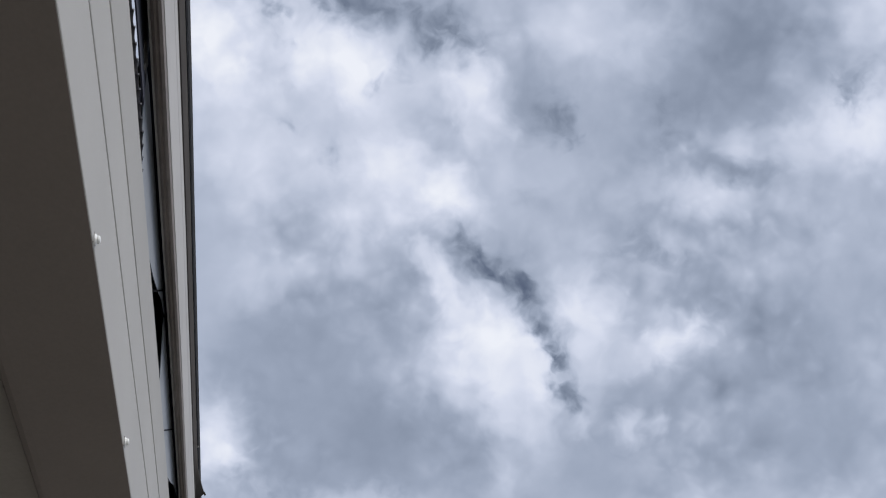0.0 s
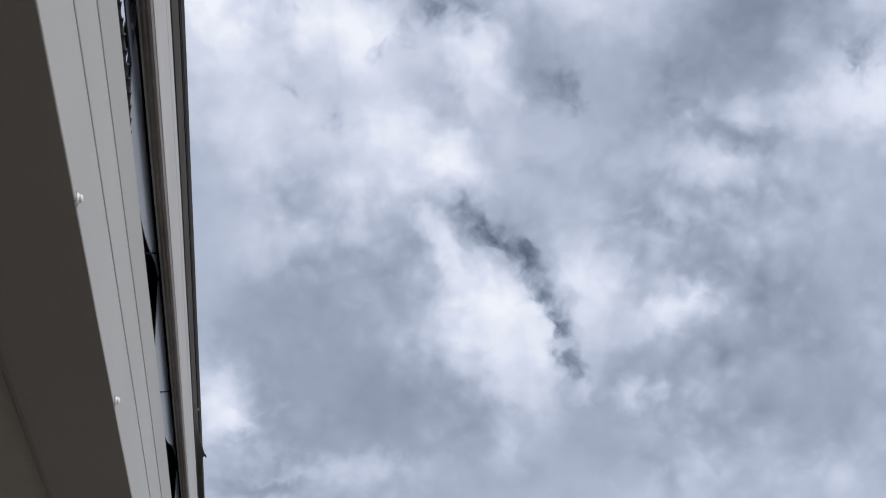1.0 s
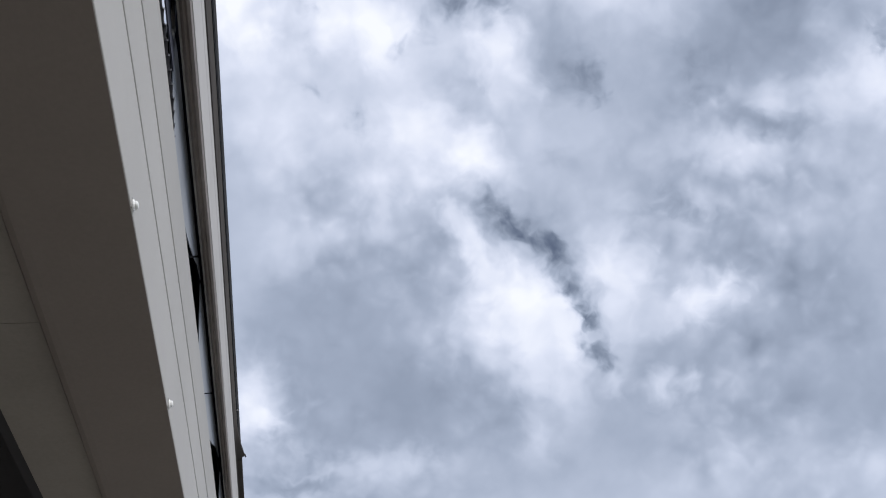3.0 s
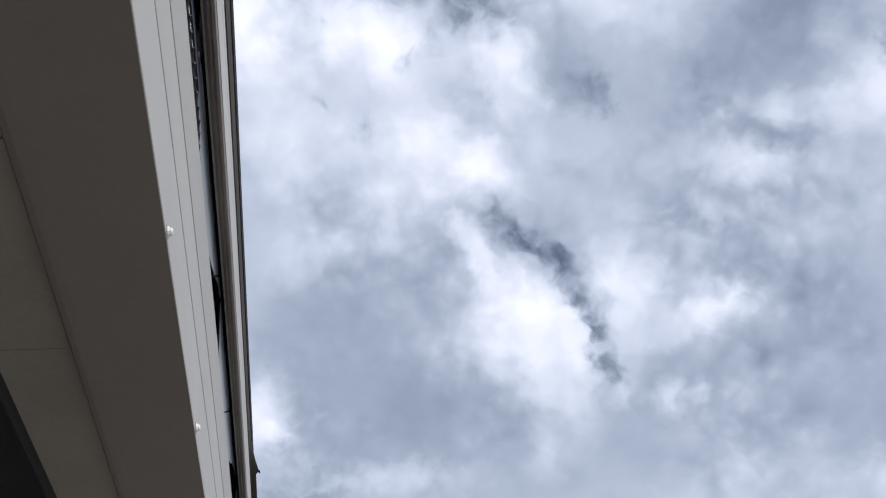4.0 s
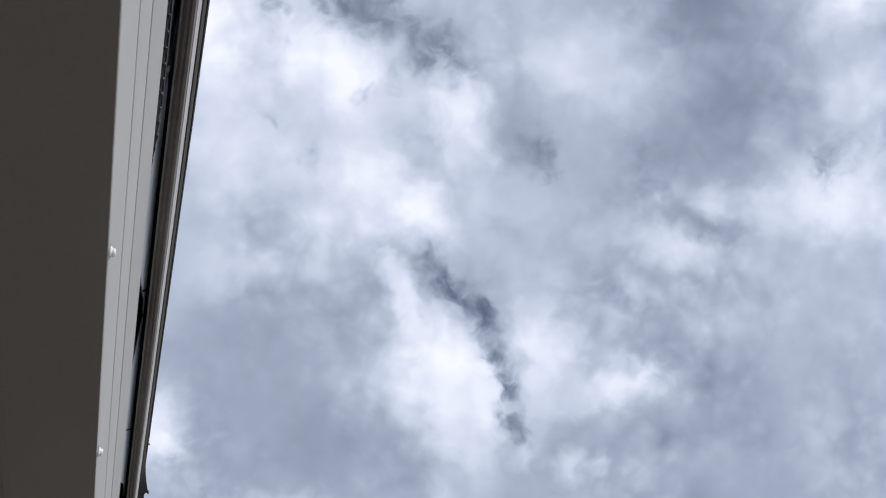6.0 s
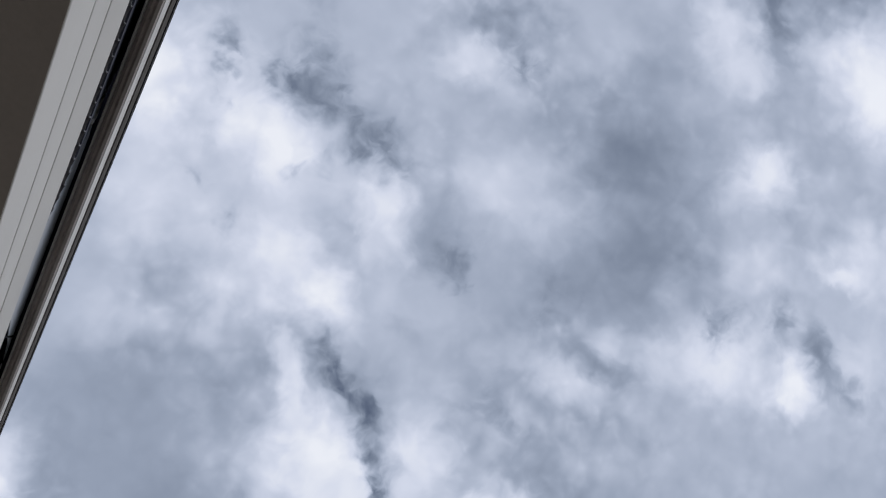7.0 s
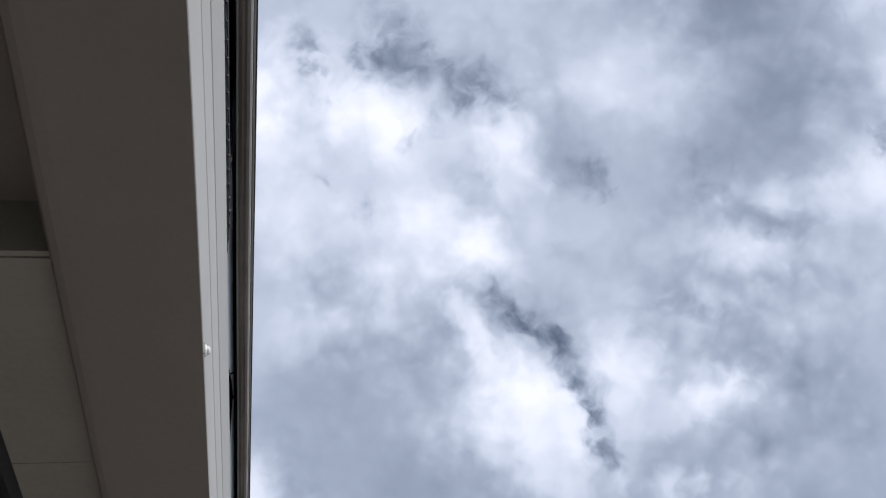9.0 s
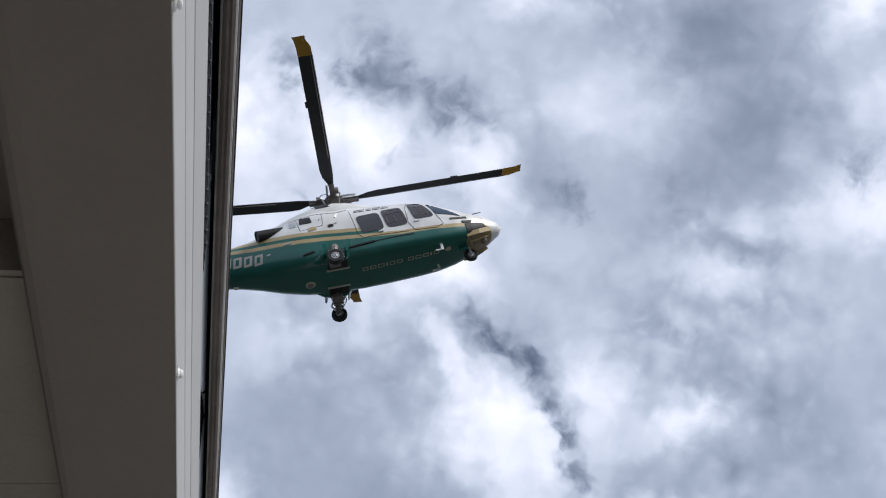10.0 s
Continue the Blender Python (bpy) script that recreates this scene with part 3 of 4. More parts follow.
    nt.links.new(grime.outputs[0], rough.inputs[0])
    nt.links.new(rough.outputs[0], b.inputs["Roughness"])
    return m


M_LIVERY = livery()
M_HWHITE = mat("white_gloss_paint", (0.84, 0.84, 0.83), 0.3, vary=0.05, bump=0.0)
M_HGREEN = mat("dark_green_gloss_paint", (0.006, 0.105, 0.085), 0.25, vary=0.1, bump=0.0)
M_GOLD = mat("gold_paint", (0.50, 0.385, 0.20), 0.35, vary=0.08, bump=0.0)
M_PANE = mat("tinted_cabin_glass", (0.060, 0.058, 0.066), 0.08, vary=0.1, bump=0.0)
M_SCREEN = mat("windscreen_glass", (0.045, 0.07, 0.11), 0.05, vary=0.1, bump=0.0)
M_RUBBER = mat("tyre_rubber", (0.018, 0.018, 0.019), 0.8, vary=0.2)
M_ALLOY = mat("wheel_alloy", (0.55, 0.55, 0.55), 0.35, 0.8, vary=0.1)
M_STRUT = mat("landing_gear_steel", (0.20, 0.18, 0.17), 0.5, 0.2, vary=0.25)
M_BLADE = mat("blade_black_paint", (0.015, 0.017, 0.022), 0.6, stain=3.0, vary=0.3)
M_EDGE = mat("blade_steel_edge", (0.36, 0.35, 0.35), 0.45, 0.5, vary=0.15)
M_TIP = mat("yellow_tip_paint", (0.46, 0.25, 0.025), 0.5, vary=0.15)
M_SOOT = mat("sooty_exhaust_metal", (0.02, 0.02, 0.022), 0.55, 0.4, vary=0.3)
M_MARK = mat("pale_lettering_paint", (0.48, 0.45, 0.40), 0.45, vary=0.05, bump=0.0)

heli = tagged(new("helicopter"), "white, gold and dark green medical helicopter flying with its wheels down", "helicopter")


def hull_ring(x, sides=56):
    zb, zt, hw, zw = hull_at(x)
    out = []
    for k in range(sides):
        a = 2 * math.pi * k / sides
        c, s = math.cos(a), math.sin(a)
        n_ = 2.3 if s >= 0 else hull_square(x)
        y = hw * math.copysign(abs(c) ** (2 / n_), c)
        z = zw + (zt - zw if s >= 0 else zw - zb) * math.copysign(abs(s) ** (2 / n_), s)
        out.append((x, y, z))
    return out


def loft(rings):
    bm = bmesh.new()
    vs = [[bm.verts.new(p) for p in r] for r in rings]
    k_ = len(vs[0])
    for a, b in zip(vs, vs[1:]):
        for k in range(k_):
            bm.faces.new((a[k], a[(k + 1) % k_], b[(k + 1) % k_], b[k]))
    bm.faces.new(vs[0])
    bm.faces.new(vs[-1][::-1])
    bmesh.ops.recalc_face_normals(bm, faces=bm.faces)
    return bm


xs_hull = [4.50, 4.47, 4.43, 4.38] + [4.38 - 0.11 * i for i in range(1, 102)]
fuselage = smooth(part("fuselage", loft([hull_ring(x) for x in xs_hull]), M_LIVERY, heli), 60)


def patch(name, corners, material, out=0.012, side=-1, round_=14.0, label="", cells=10, parent=None):
    """A panel on the flank: four corners in x, z (in turn), rounded, laid out over the fuselage's skin."""
    bm = bmesh.new()
    (a, b, c, d) = [Vector(p) for p in corners]
    grid = []
    for i in range(cells + 1):
        row = []
        for j in range(cells + 1):
            u, v = i / cells, j / cells
            # squeeze the corners towards a rounded outline
            uu, vv = 2 * u - 1, 2 * v - 1
            k_ = max(abs(uu), abs(vv)) / max((abs(uu) ** round_ + abs(vv) ** round_) ** (1 / round_), 1e-6)
            ru, rv = uu * k_, vv * k_
            u2, v2 = (ru + 1) / 2, (rv + 1) / 2
            p = a.lerp(b, u2).lerp(d.lerp(c, u2), v2)
            row.append((p.x, side * (hull_side(p.x, p.y) + out), p.y))
        grid.append(row)
    top = [[bm.verts.new(p) for p in r] for r in grid]
    low = [[bm.verts.new((p[0], p[1] - side * (out + 0.02), p[2])) for p in r] for r in grid]
    for i in range(cells):
        for j in range(cells):
            bm.faces.new((top[i][j], top[i + 1][j], top[i + 1][j + 1], top[i][j + 1]))
    rim = [(i, 0) for i in range(cells)] + [(cells, j) for j in range(cells)] + [(i, cells) for i in range(cells, 0, -1)] + [(0, j) for j in range(cells, 0, -1)]
    for (i, j), (k, l) in zip(rim, rim[1:] + rim[:1]):
        bm.faces.new((top[i][j], top[k][l], low[k][l], low[i][j]))
    bmesh.ops.recalc_face_normals(bm, faces=bm.faces)
    return smooth(part(name, bm, material, parent or heli, label), 50)


def seam(points, side=-1, r=0.007, name="panel_seam", material=None):
    path = []
    for (xa, za), (xb, zb) in zip(points, points[1:]):
        for i in range(6):
            u = i / 6
            x, z = xa + (xb - xa) * u, za + (zb - za) * u
            path.append((x, side * (hull_side(x, z) + 0.002), z))
    path.append((points[-1][0], side * (hull_side(*points[-1]) + 0.002), points[-1][1]))
    return part(name, tube(path, r, 5), material or M_SOOT, heli)


for side in (-1, 1):
    for nm, q, mt, lb in (
        ("cabin_window", [(0.60, 1.21), (1.20, 1.22), (1.16, 1.89), (0.53, 1.85)], M_PANE, "dark tinted cabin window"),
        ("cabin_window", [(1.29, 1.24), (1.86, 1.26), (1.78, 1.98), (1.22, 1.95)], M_PANE, "dark tinted cabin window"),
        ("door_window", [(2.04, 1.39), (2.62, 1.41), (2.36, 2.12), (1.98, 2.10)], M_PANE, "dark tinted cockpit door window"),
        ("windscreen", [(2.66, 1.50), (3.34, 1.36), (3.02, 1.63), (2.50, 2.00)], M_SCREEN, "blue-tinted windscreen half"),
        ("vent_slot", [(2.99, 1.225), (3.49, 1.27), (3.47, 1.335), (2.99, 1.29)], M_SOOT, "black vent slot"),
        ("engine_intake", [(-0.93, 1.96), (-0.60, 1.94), (-0.62, 2.24), (-0.90, 2.26)], M_SOOT, "dark engine intake"),
        ("service_hatch", [(-1.20, 1.92), (-1.02, 1.92), (-1.02, 2.14), (-1.20, 2.14)], M_ALLOY, ""),
        ("nose_bay", [(3.38, 0.76), (4.02, 0.92), (3.90, 1.12), (3.36, 1.09)], M_SOOT, "dark open wheel bay"),
        ("bay_hatch", [(3.30, 1.10), (3.56, 1.11), (3.60, 1.19), (3.30, 1.18)], M_SOOT, "dark hatch"),
        ("cowl_hatch", [(-0.22, 1.62), (-0.08, 1.62), (-0.08, 1.72), (-0.22, 1.72)], M_SOOT, ""),
        ("drain_mast", [(-0.75, 1.62), (-0.52, 1.63), (-0.55, 1.74), (-0.72, 1.74)], M_GOLD, ""),
    ):
        patch(nm, q, mt, side=side, round_=6.0 if "window" in nm else 14.0, label=lb)
    # glazing bars inside the panes
    for q in ([(1.34, 1.40), (1.80, 1.43), (1.76, 1.76), (1.33, 1.73), (1.34, 1.40)], [(1.56, 1.42), (1.53, 1.75)], [(1.27, 1.80), (1.40, 1.88), (1.74, 1.90)],
              [(2.08, 1.53), (2.46, 1.55), (2.38, 1.88), (2.06, 1.86), (2.08, 1.53)], [(2.27, 1.54), (2.22, 1.87)]):
        seam(q, side, 0.009, "glazing_bar", M_STRUT).location.y = side * 0.012
    seam([(2.02, 2.16), (1.90, 1.90), (1.86, 1.30), (1.98, 1.02)], side)
    seam([(1.98, 1.02), (2.55, 1.00), (2.78, 1.12), (2.62, 1.60)], side)
    seam([(0.42, 2.20), (0.48, 1.20), (0.60, 1.06), (1.80, 1.02)], side)
    seam([(0.02, 0.80), (0.85, 0.87)], side, 0.036, "door_rail")
    seam([(0.85, 0.87), (1.40, 0.90), (1.90, 0.90)], side, 0.014, "door_rail")
    seam([(-1.02, 0.86), (-0.72, 0.90)], side, 0.034, "step")
    for q in ([(-0.42, 1.98), (-0.38, 2.02)], [(0.02, 1.98), (0.06, 2.08)], [(-0.06, 1.72), (0.02, 1.74)], [(-1.42, 1.36), (-1.24, 1.37)], [(-1.90, 1.20), (-1.80, 1.21)]):
        seam(q, side, 0.022, "latch", M_ALLOY)
    seam([(0.40, 2.30), (0.10, 2.22), (-0.60, 2.34), (-1.20, 2.24)], side, 0.006)
    seam([(-0.30, 2.30), (-0.34, 1.74), (-0.95, 1.70), (-1.00, 2.25)], side, 0.006)
    # rows of small lettering as plain bars, above the windows
    for r_, z in enumerate((2.05, 2.13)):
        for k in range(26 - r_):
            x0 = 0.54 + 0.037 * k + 0.02 * r_
            if k in (8, 13, 19 + r_):
                continue
            patch("lettering_bar", [(x0, z), (x0 + 0.028, z + 0.001), (x0 + 0.028, z + 0.046), (x0, z + 0.045)], M_SOOT, 0.004, side, 40.0, cells=1)
    # the mark on the tail boom, as plain bars
    for k in range(5):
        x0 = -2.02 - 0.265 * k
        z0 = 1.02 + 0.055 * k
        patch("boom_mark", [(x0 - 0.23, z0 + 0.01), (x0 - 0.02, z0), (x0 + 0.03, z0 + 0.29), (x0 - 0.18, z0 + 0.30)], M_MARK, 0.010, side, 40.0, cells=2)
        patch("boom_mark_inner", [(x0 - 0.165, z0 + 0.07), (x0 - 0.075, z0 + 0.067), (x0 - 0.044, z0 + 0.225), (x0 - 0.134, z0 + 0.228)], M_HGREEN, 0.016, side, 40.0, cells=2)
    # door handle and small hatches
    patch("door_handle", [(2.02, 1.30), (2.16, 1.30), (2.16, 1.335), (2.02, 1.335)], M_ALLOY, 0.02, side, 40.0, cells=2)
    patch("door_handle", [(1.02, 1.14), (1.15, 1.14), (1.15, 1.175), (1.02, 1.175)], M_ALLOY, 0.02, side, 40.0, cells=2)

# engine deck and mast fairing
deck = []
for x, zt, hw in ((1.35, 2.50, 0.30), (1.05, 2.64, 0.42), (0.60, 2.80, 0.50), (0.10, 2.92, 0.52), (-0.50, 2.84, 0.50), (-1.10, 2.64, 0.46), (-1.70, 2.38, 0.38), (-2.20, 2.15, 0.25)):
    base = hull_at(x)[1] - 0.22
    deck.append([(x, hw * math.copysign(abs(math.cos(a)) ** 0.7, math.cos(a)), base + max(0.0, math.sin(a)) ** 0.7 * (zt - base)) for a in (math.pi * k / 14 for k in range(15))])
smooth(part("engine_deck", loft(deck), M_HWHITE, heli, "white engine deck"), 50)
smooth(part("mast_fairing", loft([[(x0 + r * 1.5 * math.cos(a), r * math.sin(a), z) for a in (2 * math.pi * k / 20 for k in range(20))]
                                  for x0, r, z in ((-0.16, 0.52, 2.64), (-0.08, 0.44, 2.82), (0.08, 0.28, 2.92), (0.20, 0.13, 2.97))]), M_SOOT, heli, "sooty dark mast fairing"), 50)
part("mast", lathe([(0.075, 2.95), (0.07, 3.30)], 14, "Z"), M_ALLOY, heli).location.x = 0.22
for side in (-1, 1):
    part("exhaust", joined(tube([(-1.30, side * 0.46, 2.06), (-1.62, side * 0.55, 1.98), (-2.06, side * 0.66, 1.86)], 0.12, 14, False, 0.145),
                           tube([(-2.035, side * 0.653, 1.867), (-1.66, side * 0.56, 1.97)], 0.130, 14, True, 0.10)), M_SOOT, heli, "sooty black exhaust pipe")

# belly fittings
part("belly_light", lathe([(0.13, 0.0), (0.13, -0.03), (0.10, -0.045)], 18, "Z"), M_MARK, heli, "pale round belly light").location = (-0.94, 0.12, 0.60)
part("belly_lens", lathe([(0.085, -0.044), (0.085, -0.055), (0.02, -0.06)], 14, "Z"), M_STRUT, heli).location = (-0.94, 0.12, 0.60)
for y, x in ((-0.56, 2.56), (0.27, 2.52)):
    part("blade_aerial", joined(boxed(x - 0.035, x + 0.035, y - 0.012, y + 0.012, 0.40, 0.66, bevel=0.006),
                                boxed(x - 0.20, x + 0.035, y - 0.014, y + 0.014, 0.385, 0.415, bevel=0.006)), M_HWHITE, heli, "white L-shaped blade aerial")
x0 = 0.44
for k, wide in enumerate((0.15, 0.16, 0.17, 0.045, 0.15, 0.15, 0.15, 0.16, 0.15, 0.045, 0.15)):
    x0 += 0.10 if k == 6 else 0.0
    yc = -0.17 - 0.055 * (x0 - 0.44)
    zc = hull_at(x0 + 0.08)[0] - 0.006
    ring = [boxed(x0, x0 + wide, yc - 0.066, yc - 0.048, zc - 0.004, zc + 0.01), boxed(x0, x0 + wide, yc + 0.048, yc + 0.066, zc - 0.004, zc + 0.01),
            boxed(x0, x0 + 0.018, yc - 0.047, yc + 0.047, zc - 0.004, zc + 0.01), boxed(x0 + wide - 0.018, x0 + wide, yc - 0.047, yc + 0.047, zc - 0.004, zc + 0.01)]
    part("belly_mark", joined(*ring), M_MARK, heli, "pale outlined belly mark")
    x0 += wide + 0.05
part("belly_star", lathe([(0.085, 0.01), (0.085, -0.004)], 8, "Z"), M_MARK, heli).location = (2.78, -0.29, hull_at(2.78)[0] - 0.004)
part("tail_lamp", boxed(-2.86, -2.74, 0.10, 0.18, 0.92, 0.985, bevel=0.01), M_HWHITE, heli)
part("pitot_tube", tube([(3.72, -0.36, 1.47), (3.74, -0.42, 1.52), (3.98, -0.43, 1.53)], 0.014, 6), M_STRUT, heli)
part("pitot_tube", tube([(3.72, 0.36, 1.47), (3.74, 0.42, 1.52), (3.98, 0.43, 1.53)], 0.014, 6), M_STRUT, heli)
part("search_lamp", lathe([(0.09, 0.0), (0.10, 0.05), (0.07, 0.12), (0.02, 0.14)], 14, "X"), M_STRUT, heli).location = (3.80, -0.14, 0.76)
part("nose_probe", tube([(3.55, 0.12, 0.70), (3.78, 0.14, 0.56)], 0.012, 6), M_STRUT, heli)


def wheel(parent, x, y, z, r, w):
    part("tyre", lathe([(r * 0.62, -w * 0.46), (r * 0.86, -w * 0.5), (r * 0.97, -w * 0.36), (r, 0), (r * 0.97, w * 0.36), (r * 0.86, w * 0.5), (r * 0.62, w * 0.46)], 26), M_RUBBER, parent).location = (x, y, z)
    part("rim", lathe([(0.03, -w * 0.52), (r * 0.30, -w * 0.44), (r * 0.40, -w * 0.47), (r * 0.60, -w * 0.44), (r * 0.60, w * 0.44), (r * 0.40, w * 0.47), (r * 0.30, w * 0.44), (0.03, w * 0.52)], 22), M_ALLOY, parent, "bare alloy wheel rim").location = (x, y, z)


for side in (-1, 1):
    yw = side * 1.22
    gear = new("main_gear")
    gear.parent = heli
    part("sponson", loft([[(x0, side * (0.55 + (yo - 0.55) * (0.5 + 0.5 * math.cos(a))), zc + hh * math.sin(a)) for a in (2 * math.pi * k / 16 for k in range(16))]
                          for x0, yo, zc, hh in ((-0.92, 0.60, 0.74, 0.06), (-0.62, 0.82, 0.70, 0.14), (-0.32, 0.93, 0.68, 0.17), (0.02, 0.90, 0.68, 0.16), (0.20, 0.68, 0.72, 0.08))]),
         M_HGREEN, gear, "dark green gear sponson")
    part("strut", tube([(-0.20, side * 0.80, 0.92), (-0.24, side * 1.02, 0.66), (-0.29, side * 1.08, 0.30)], 0.098, 12), M_STRUT, gear)
    part("oleo", tube([(-0.25, side * 1.03, 0.60), (-0.29, side * 1.09, 0.26)], 0.042, 10), M_ALLOY, gear)
    part("drag_brace", tube([(0.12, side * 0.72, 0.72), (-0.22, side * 1.03, 0.44)], 0.036, 8), M_ALLOY, gear)
    part("side_brace", tube([(-0.26, side * 0.55, 0.58), (-0.28, side * 1.04, 0.40)], 0.034, 8), M_ALLOY, gear)
    part("torque_link", joined(tube([(-0.36, side * 1.02, 0.62), (-0.46, side * 1.06, 0.46)], 0.026, 6), tube([(-0.46, side * 1.06, 0.46), (-0.36, side * 1.08, 0.30)], 0.026, 6)), M_ALLOY, gear)
    part("leg_plate", boxed(-0.40, -0.16, min(side * 0.88, side * 0.92), max(side * 0.88, side * 0.92), 0.36, 0.78, bevel=0.015), M_STRUT, gear)
    part("brake_hose", tube([(-0.12, side * 0.95, 0.78), (-0.10, side * 1.06, 0.56), (-0.20, side * 1.10, 0.34)], 0.014, 6), M_SOOT, gear)
    part("axle", tube([(-0.29, side * 1.04, 0.26), (-0.29, side * 1.30, 0.26)], 0.03, 8), M_STRUT, gear)
    part("gear_door", profile([(0.02, 0.56), (0.05, 0.55), (0.20, 0.88), (0.12, 0.92)], side * 0.74, side * 1.06), M_HGREEN, gear, "dark green gear door")
    part("gear_door", profile([(-0.60, 0.58), (-0.56, 0.56), (-0.42, 0.88), (-0.50, 0.92)], side * 0.72, side * 1.02), M_HGREEN, gear, "dark green gear door")
    part("bay_frame", boxed(-0.50, 0.10, side * 0.36 - 0.03, side * 0.36 + 0.03, 0.525, 0.56, bevel=0.01), M_MARK, gear)
    part("bay", boxed(-0.46, 0.06, min(side * 0.40, side * 0.74), max(side * 0.40, side * 0.74), 0.525, 0.60, bevel=0.02), M_SOOT, gear, "dark open wheel bay")
    part("actuator", tube([(-0.44, side * 0.66, 0.60), (-0.36, side * 0.98, 0.42)], 0.040, 8), M_STRUT, gear)
    part("hydraulic_line", tube([(-0.06, side * 0.70, 0.60), (-0.04, side * 0.92, 0.46), (-0.16, side * 1.06, 0.36), (-0.26, side * 1.12, 0.30)], 0.016, 6), M_ALLOY, gear)
    part("gear_box", boxed(-0.42, -0.14, min(side * 0.62, side * 0.86), max(side * 0.62, side * 0.86), 0.40, 0.56, bevel=0.02), M_STRUT, gear, "grey-brown gear housing")
    wheel(gear, -0.29, yw, 0.26, 0.215, 0.15)
gear = new("nose_gear")
gear.parent = heli
part("strut", tube([(3.36, 0, 0.80), (3.40, 0, 0.56)], 0.045, 10), M_STRUT, gear)
part("fork", joined(boxed(3.37, 3.43, -0.10, -0.08, 0.44, 0.66, bevel=0.006), boxed(3.37, 3.43, 0.08, 0.10, 0.44, 0.66, bevel=0.006), boxed(3.37, 3.43, -0.10, 0.10, 0.64, 0.68, bevel=0.006)), M_ALLOY, gear)
part("gear_door", boxed(3.10, 3.34, -0.22, -0.20, 0.52, 0.72, bevel=0.006), M_HGREEN, gear)
wheel(gear, 3.40, 0.0, 0.46, 0.185, 0.13)
for side in (-1, 1):
    part("bay_door", loft([[(x, side * (y + dy), z + dz) for dy, dz in ((0, 0), (0.025, 0.004), (0.060, 0.13), (0.034, 0.13))] for x, y, z in ((3.34, 0.50, 0.70), (3.70, 0.48, 0.75), (4.06, 0.36, 0.86))]), M_GOLD, gear, "gold nose-gear door")
    part("bay_brace", tube([(3.46, side * 0.44, 0.74), (3.58, side * 0.12, 0.70)], 0.020, 6), M_STRUT, gear)
    part("bay_rod", tube([(3.42, side * 0.30, 0.68), (3.98, side * 0.26, 0.80)], 0.022, 6), M_GOLD, gear)

# tail surfaces
part("tail_fin", loft([[(x, s * 0.05, z) for x, s in ((a, 0), ((a + b) / 2, 1), (b, 0), ((a + b) / 2, -1))]
                       for z, a, b in ((1.00, -6.2, -6.75), (1.60, -5.9, -6.9), (1.95, -5.9, -7.0), (3.00, -6.75, -7.35))]), M_HGREEN, heli)
for side in (-1, 1):
    part("stabiliser", loft([[(x, side * y, 1.72 + h_) for x, h_ in ((a, 0), ((a + b) / 2, 0.04), (b, 0), ((a + b) / 2, -0.04))]
                             for y, a, b in ((0.15, -5.0, -5.7), (1.35, -5.25, -5.75))]), M_HGREEN, heli)
part("tail_rotor", joined(tube([(-6.95, 0.20, 1.86), (-6.95, 0.34, 1.86)], 0.06, 10), boxed(-7.03, -6.87, 0.30, 0.325, 0.90, 2.82, bevel=0.008)), M_BLADE, heli)

# main rotor: four coned blades with swept yellow tips, hub and pitch links
rotor = new("main_rotor")
rotor.parent = heli
HUB_AT = (0.23, 0.0, 3.28)
part("hub", lathe([(0.10, -0.14), (0.20, -0.10), (0.26, -0.03), (0.26, 0.04), (0.15, 0.07), (0.06, 0.09)], 16, "Z"), M_STRUT, rotor, "steel rotor hub")
part("swashplate", lathe([(0.12, -0.36), (0.24, -0.34), (0.24, -0.29), (0.12, -0.27)], 18, "Z"), M_ALLOY, rotor)
CONE = 0.058


def blade_section(r, lead, trail, thick, pitch):
    """Blade ring at radius r: nose, top, tail, underside, with pitch in degrees (nose up)."""
    pts = ((lead, 0.0), (lead * 0.72, 0.55), (0.0, 0.62), (trail, 0.06), (trail, -0.06), (0.0, -0.40), (lead * 0.72, -0.45))
    c, s = math.cos(radians(pitch)), math.sin(radians(pitch))
    return [(r, u * c - w * thick * s, r * CONE + u * s + w * thick * c) for u, w in pts]


spar = [(0.50, 0.06, -0.07, 0.07, 14), (0.72, 0.075, -0.10, 0.06, 14), (0.98, 0.10, -0.21, 0.05, 13), (1.25, 0.105, -0.245, 0.045, 12), (3.2, 0.105, -0.245, 0.040, 9), (4.86, 0.105, -0.245, 0.034, 6)]
tip = [(4.865, 0.107, -0.247, 0.036, 6), (5.10, 0.095, -0.250, 0.030, 5), (5.22, 0.045, -0.262, 0.024, 5), (5.33, -0.06, -0.285, 0.016, 5), (5.41, -0.20, -0.315, 0.008, 5)]
edge_ = [(1.62, 0.112, 0.045, 0.050, 12), (3.2, 0.112, 0.045, 0.045, 9), (4.86, 0.112, 0.045, 0.039, 6)]


def strip_section(r, lead, trail, thick, pitch):
    c, s = math.cos(radians(pitch)), math.sin(radians(pitch))
    pts = ((lead, 0.0), (trail, 0.62), (trail, -0.52))
    return [(r, u * c - w * thick * s, r * CONE + u * s + w * thick * c) for u, w in pts]


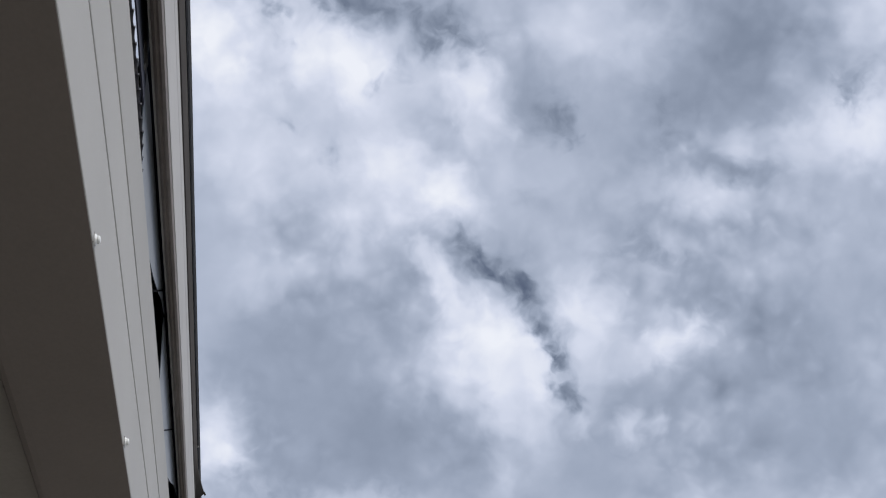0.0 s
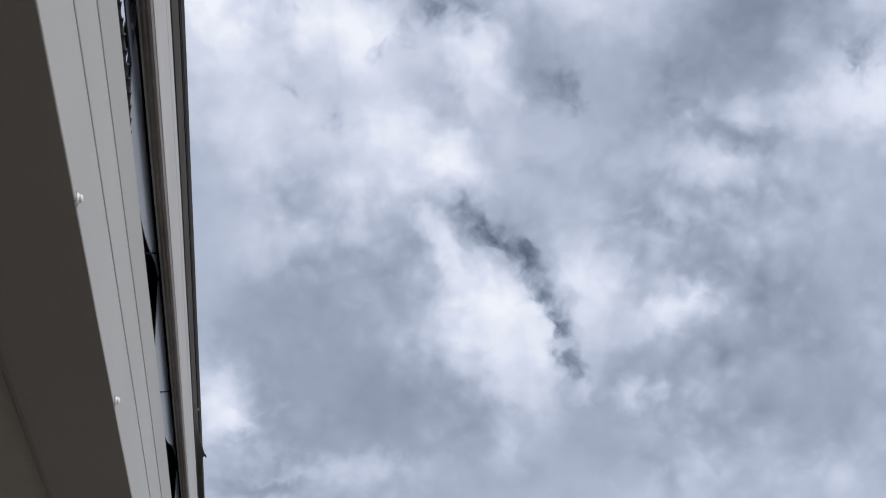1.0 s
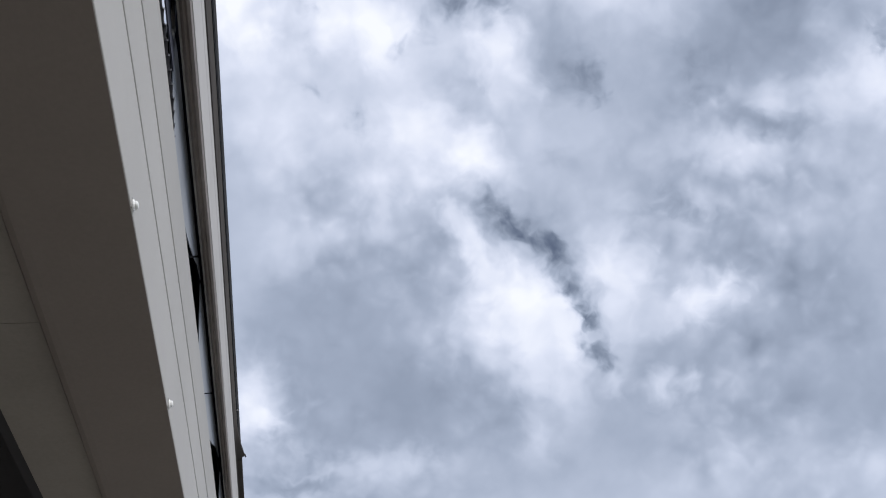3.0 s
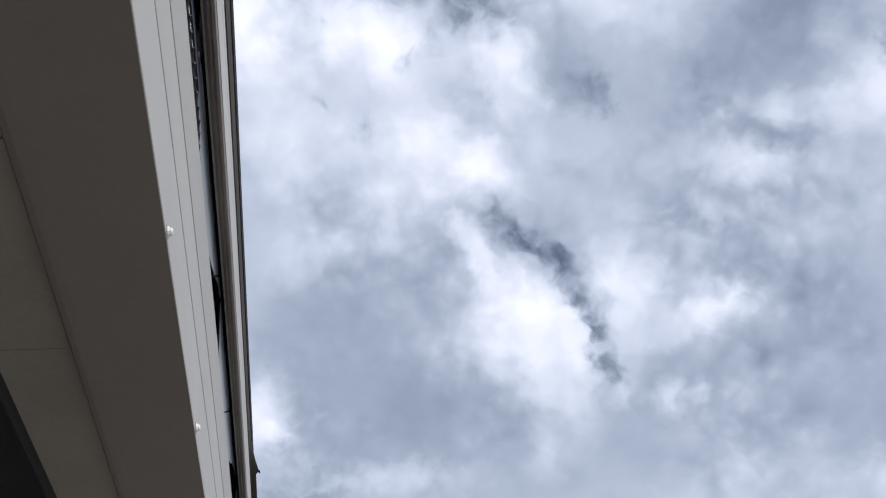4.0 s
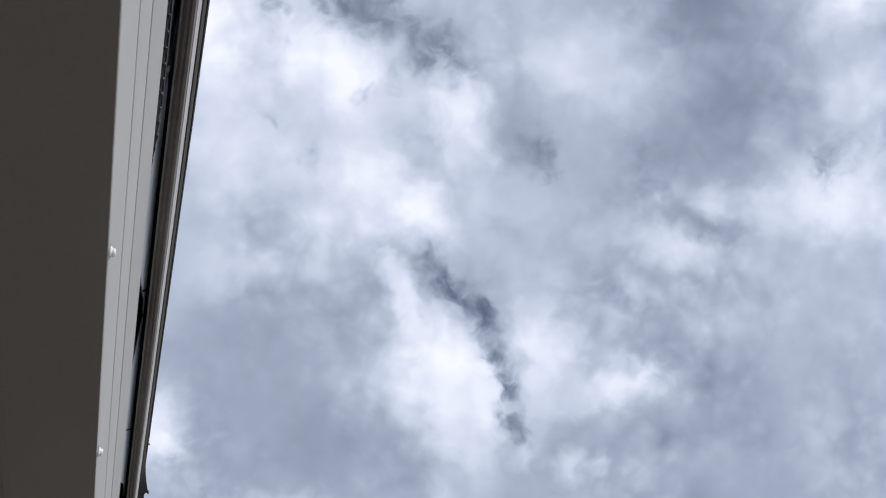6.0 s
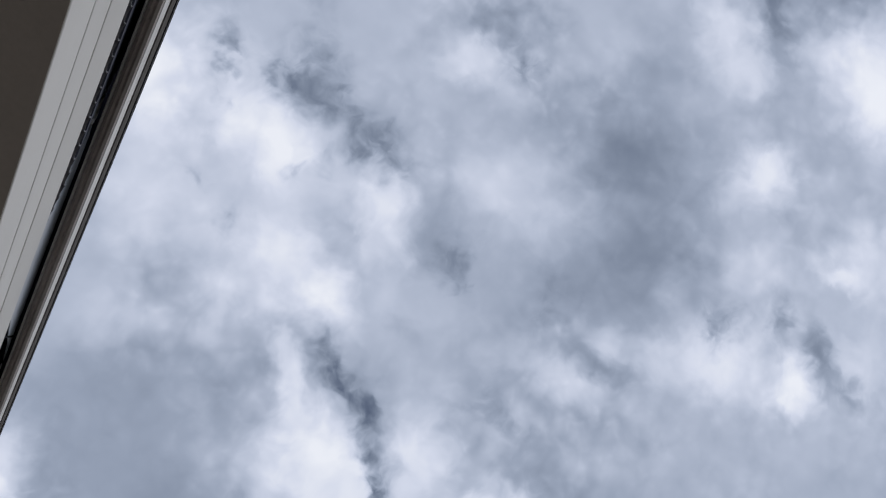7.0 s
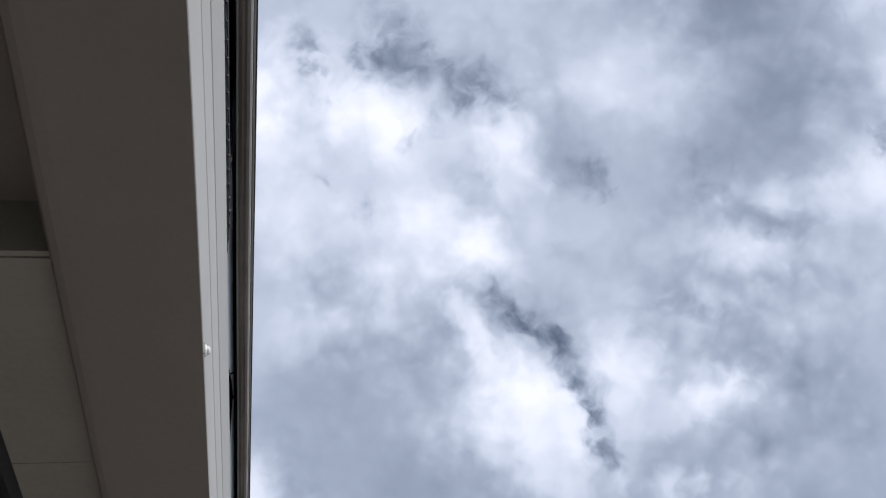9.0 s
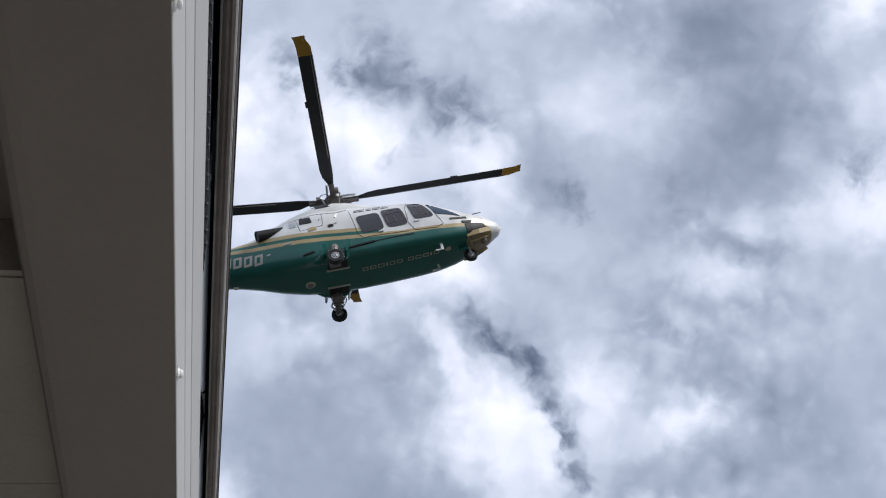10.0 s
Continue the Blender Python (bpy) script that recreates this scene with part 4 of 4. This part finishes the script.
for k in range(4):
    turn_k = pose(0, 0, 0, 0, 0, 90 * k)
    for nm, bm, mt, lb in (
        ("blade", loft([blade_section(*q) for q in spar]), M_BLADE, "matt black rotor blade"),
        ("blade_tip", loft([blade_section(*q) for q in tip]), M_TIP, "swept yellow blade tip"),
        ("leading_edge", loft([strip_section(*q) for q in edge_]), M_EDGE, "bare steel leading edge"),
        ("trim_tab", boxed(3.35, 3.55, -0.285, -0.235, 3.45 * CONE - 0.045, 3.45 * CONE - 0.035), M_BLADE, ""),
        ("blade_grip", joined(boxed(0.20, 0.70, -0.075, 0.075, 0.005, 0.035, bevel=0.008), boxed(0.20, 0.70, -0.07, 0.07, -0.06, -0.035, bevel=0.008)), M_STRUT, "steel blade grip"),
        ("pitch_link", joined(tube([(0.22, 0.16, -0.30), (0.33, 0.20, -0.02)], 0.020, 6), tube([(0.33, 0.20, -0.02), (0.46, 0.05, 0.0)], 0.024, 6)), M_ALLOY, ""),
        ("hose", tube([(0.10, 0.06, 0.06), (0.20, 0.16, 0.15), (0.34, 0.16, 0.13), (0.44, 0.07, 0.05)], 0.013, 6), M_ALLOY, ""),
        ("scissor_link", joined(tube([(0.16, -0.10, -0.33), (0.30, -0.20, -0.20)], 0.018, 6), tube([(0.30, -0.20, -0.20), (0.18, -0.12, -0.06)], 0.018, 6)), M_STRUT, ""),
        ("hinge_block", boxed(0.34, 0.48, 0.05, 0.17, -0.05, 0.07, bevel=0.012), M_STRUT, ""),
        ("damper", tube([(0.22, -0.16, 0.02), (0.62, -0.13, 0.04)], 0.032, 8), M_ALLOY, ""),
    ):
        o = part(nm, bm, mt, rotor, lb)
        o.matrix_basis = turn_k
        smooth(o, 45)


# ---- what moves ----
def motions():
    """The helicopter's pass, and its rotor's turning."""
    at = []
    for t in (0.0, 2.0, 4.0, 6.0, 8.0, 9.0):
        s = t - 9.3
        at.append((t, pose(-3.486 + 11.8 * s, 14.735 + 1.15 * s, 17.264 + 0.06 * s, 0.74, -6.04, -8.23)))
    for k in range(3, 11):
        s = k / 10 - 1.0
        at.append((9.0 + k / 10, pose(2.972 + 6.65 * s - 3.68 * s * s, 14.705 - 1.24 * s - 1.71 * s * s, 16.569 - 2.05 * s - 1.51 * s * s,
                                      7.14 + 9.14 * s, -7.18 - 1.63 * s, -10.77 - 3.63 * s)))
    walk(heli, at)
    turn_at = ((9.2, 10.0), (9.3, 243.0), (9.4, 480.0), (9.5, 702.0), (9.6, 937.0), (9.7, 1174.4), (9.8, 1420.0), (9.9, 1647.0), (10.0, 1885.5))
    spin = []
    for i in range(301):
        t = i / FPS
        az = 10.0 + 2347.0 * (t - 9.2) if t < 9.2 else float(np.interp(t, [q[0] for q in turn_at], [q[1] for q in turn_at]))
        spin.append((t, pose(*HUB_AT, 1.0, 8.2, 0) @ pose(0, 0, 0, 0, 0, az % 360.0)))
    walk(rotor, spin)


motions()
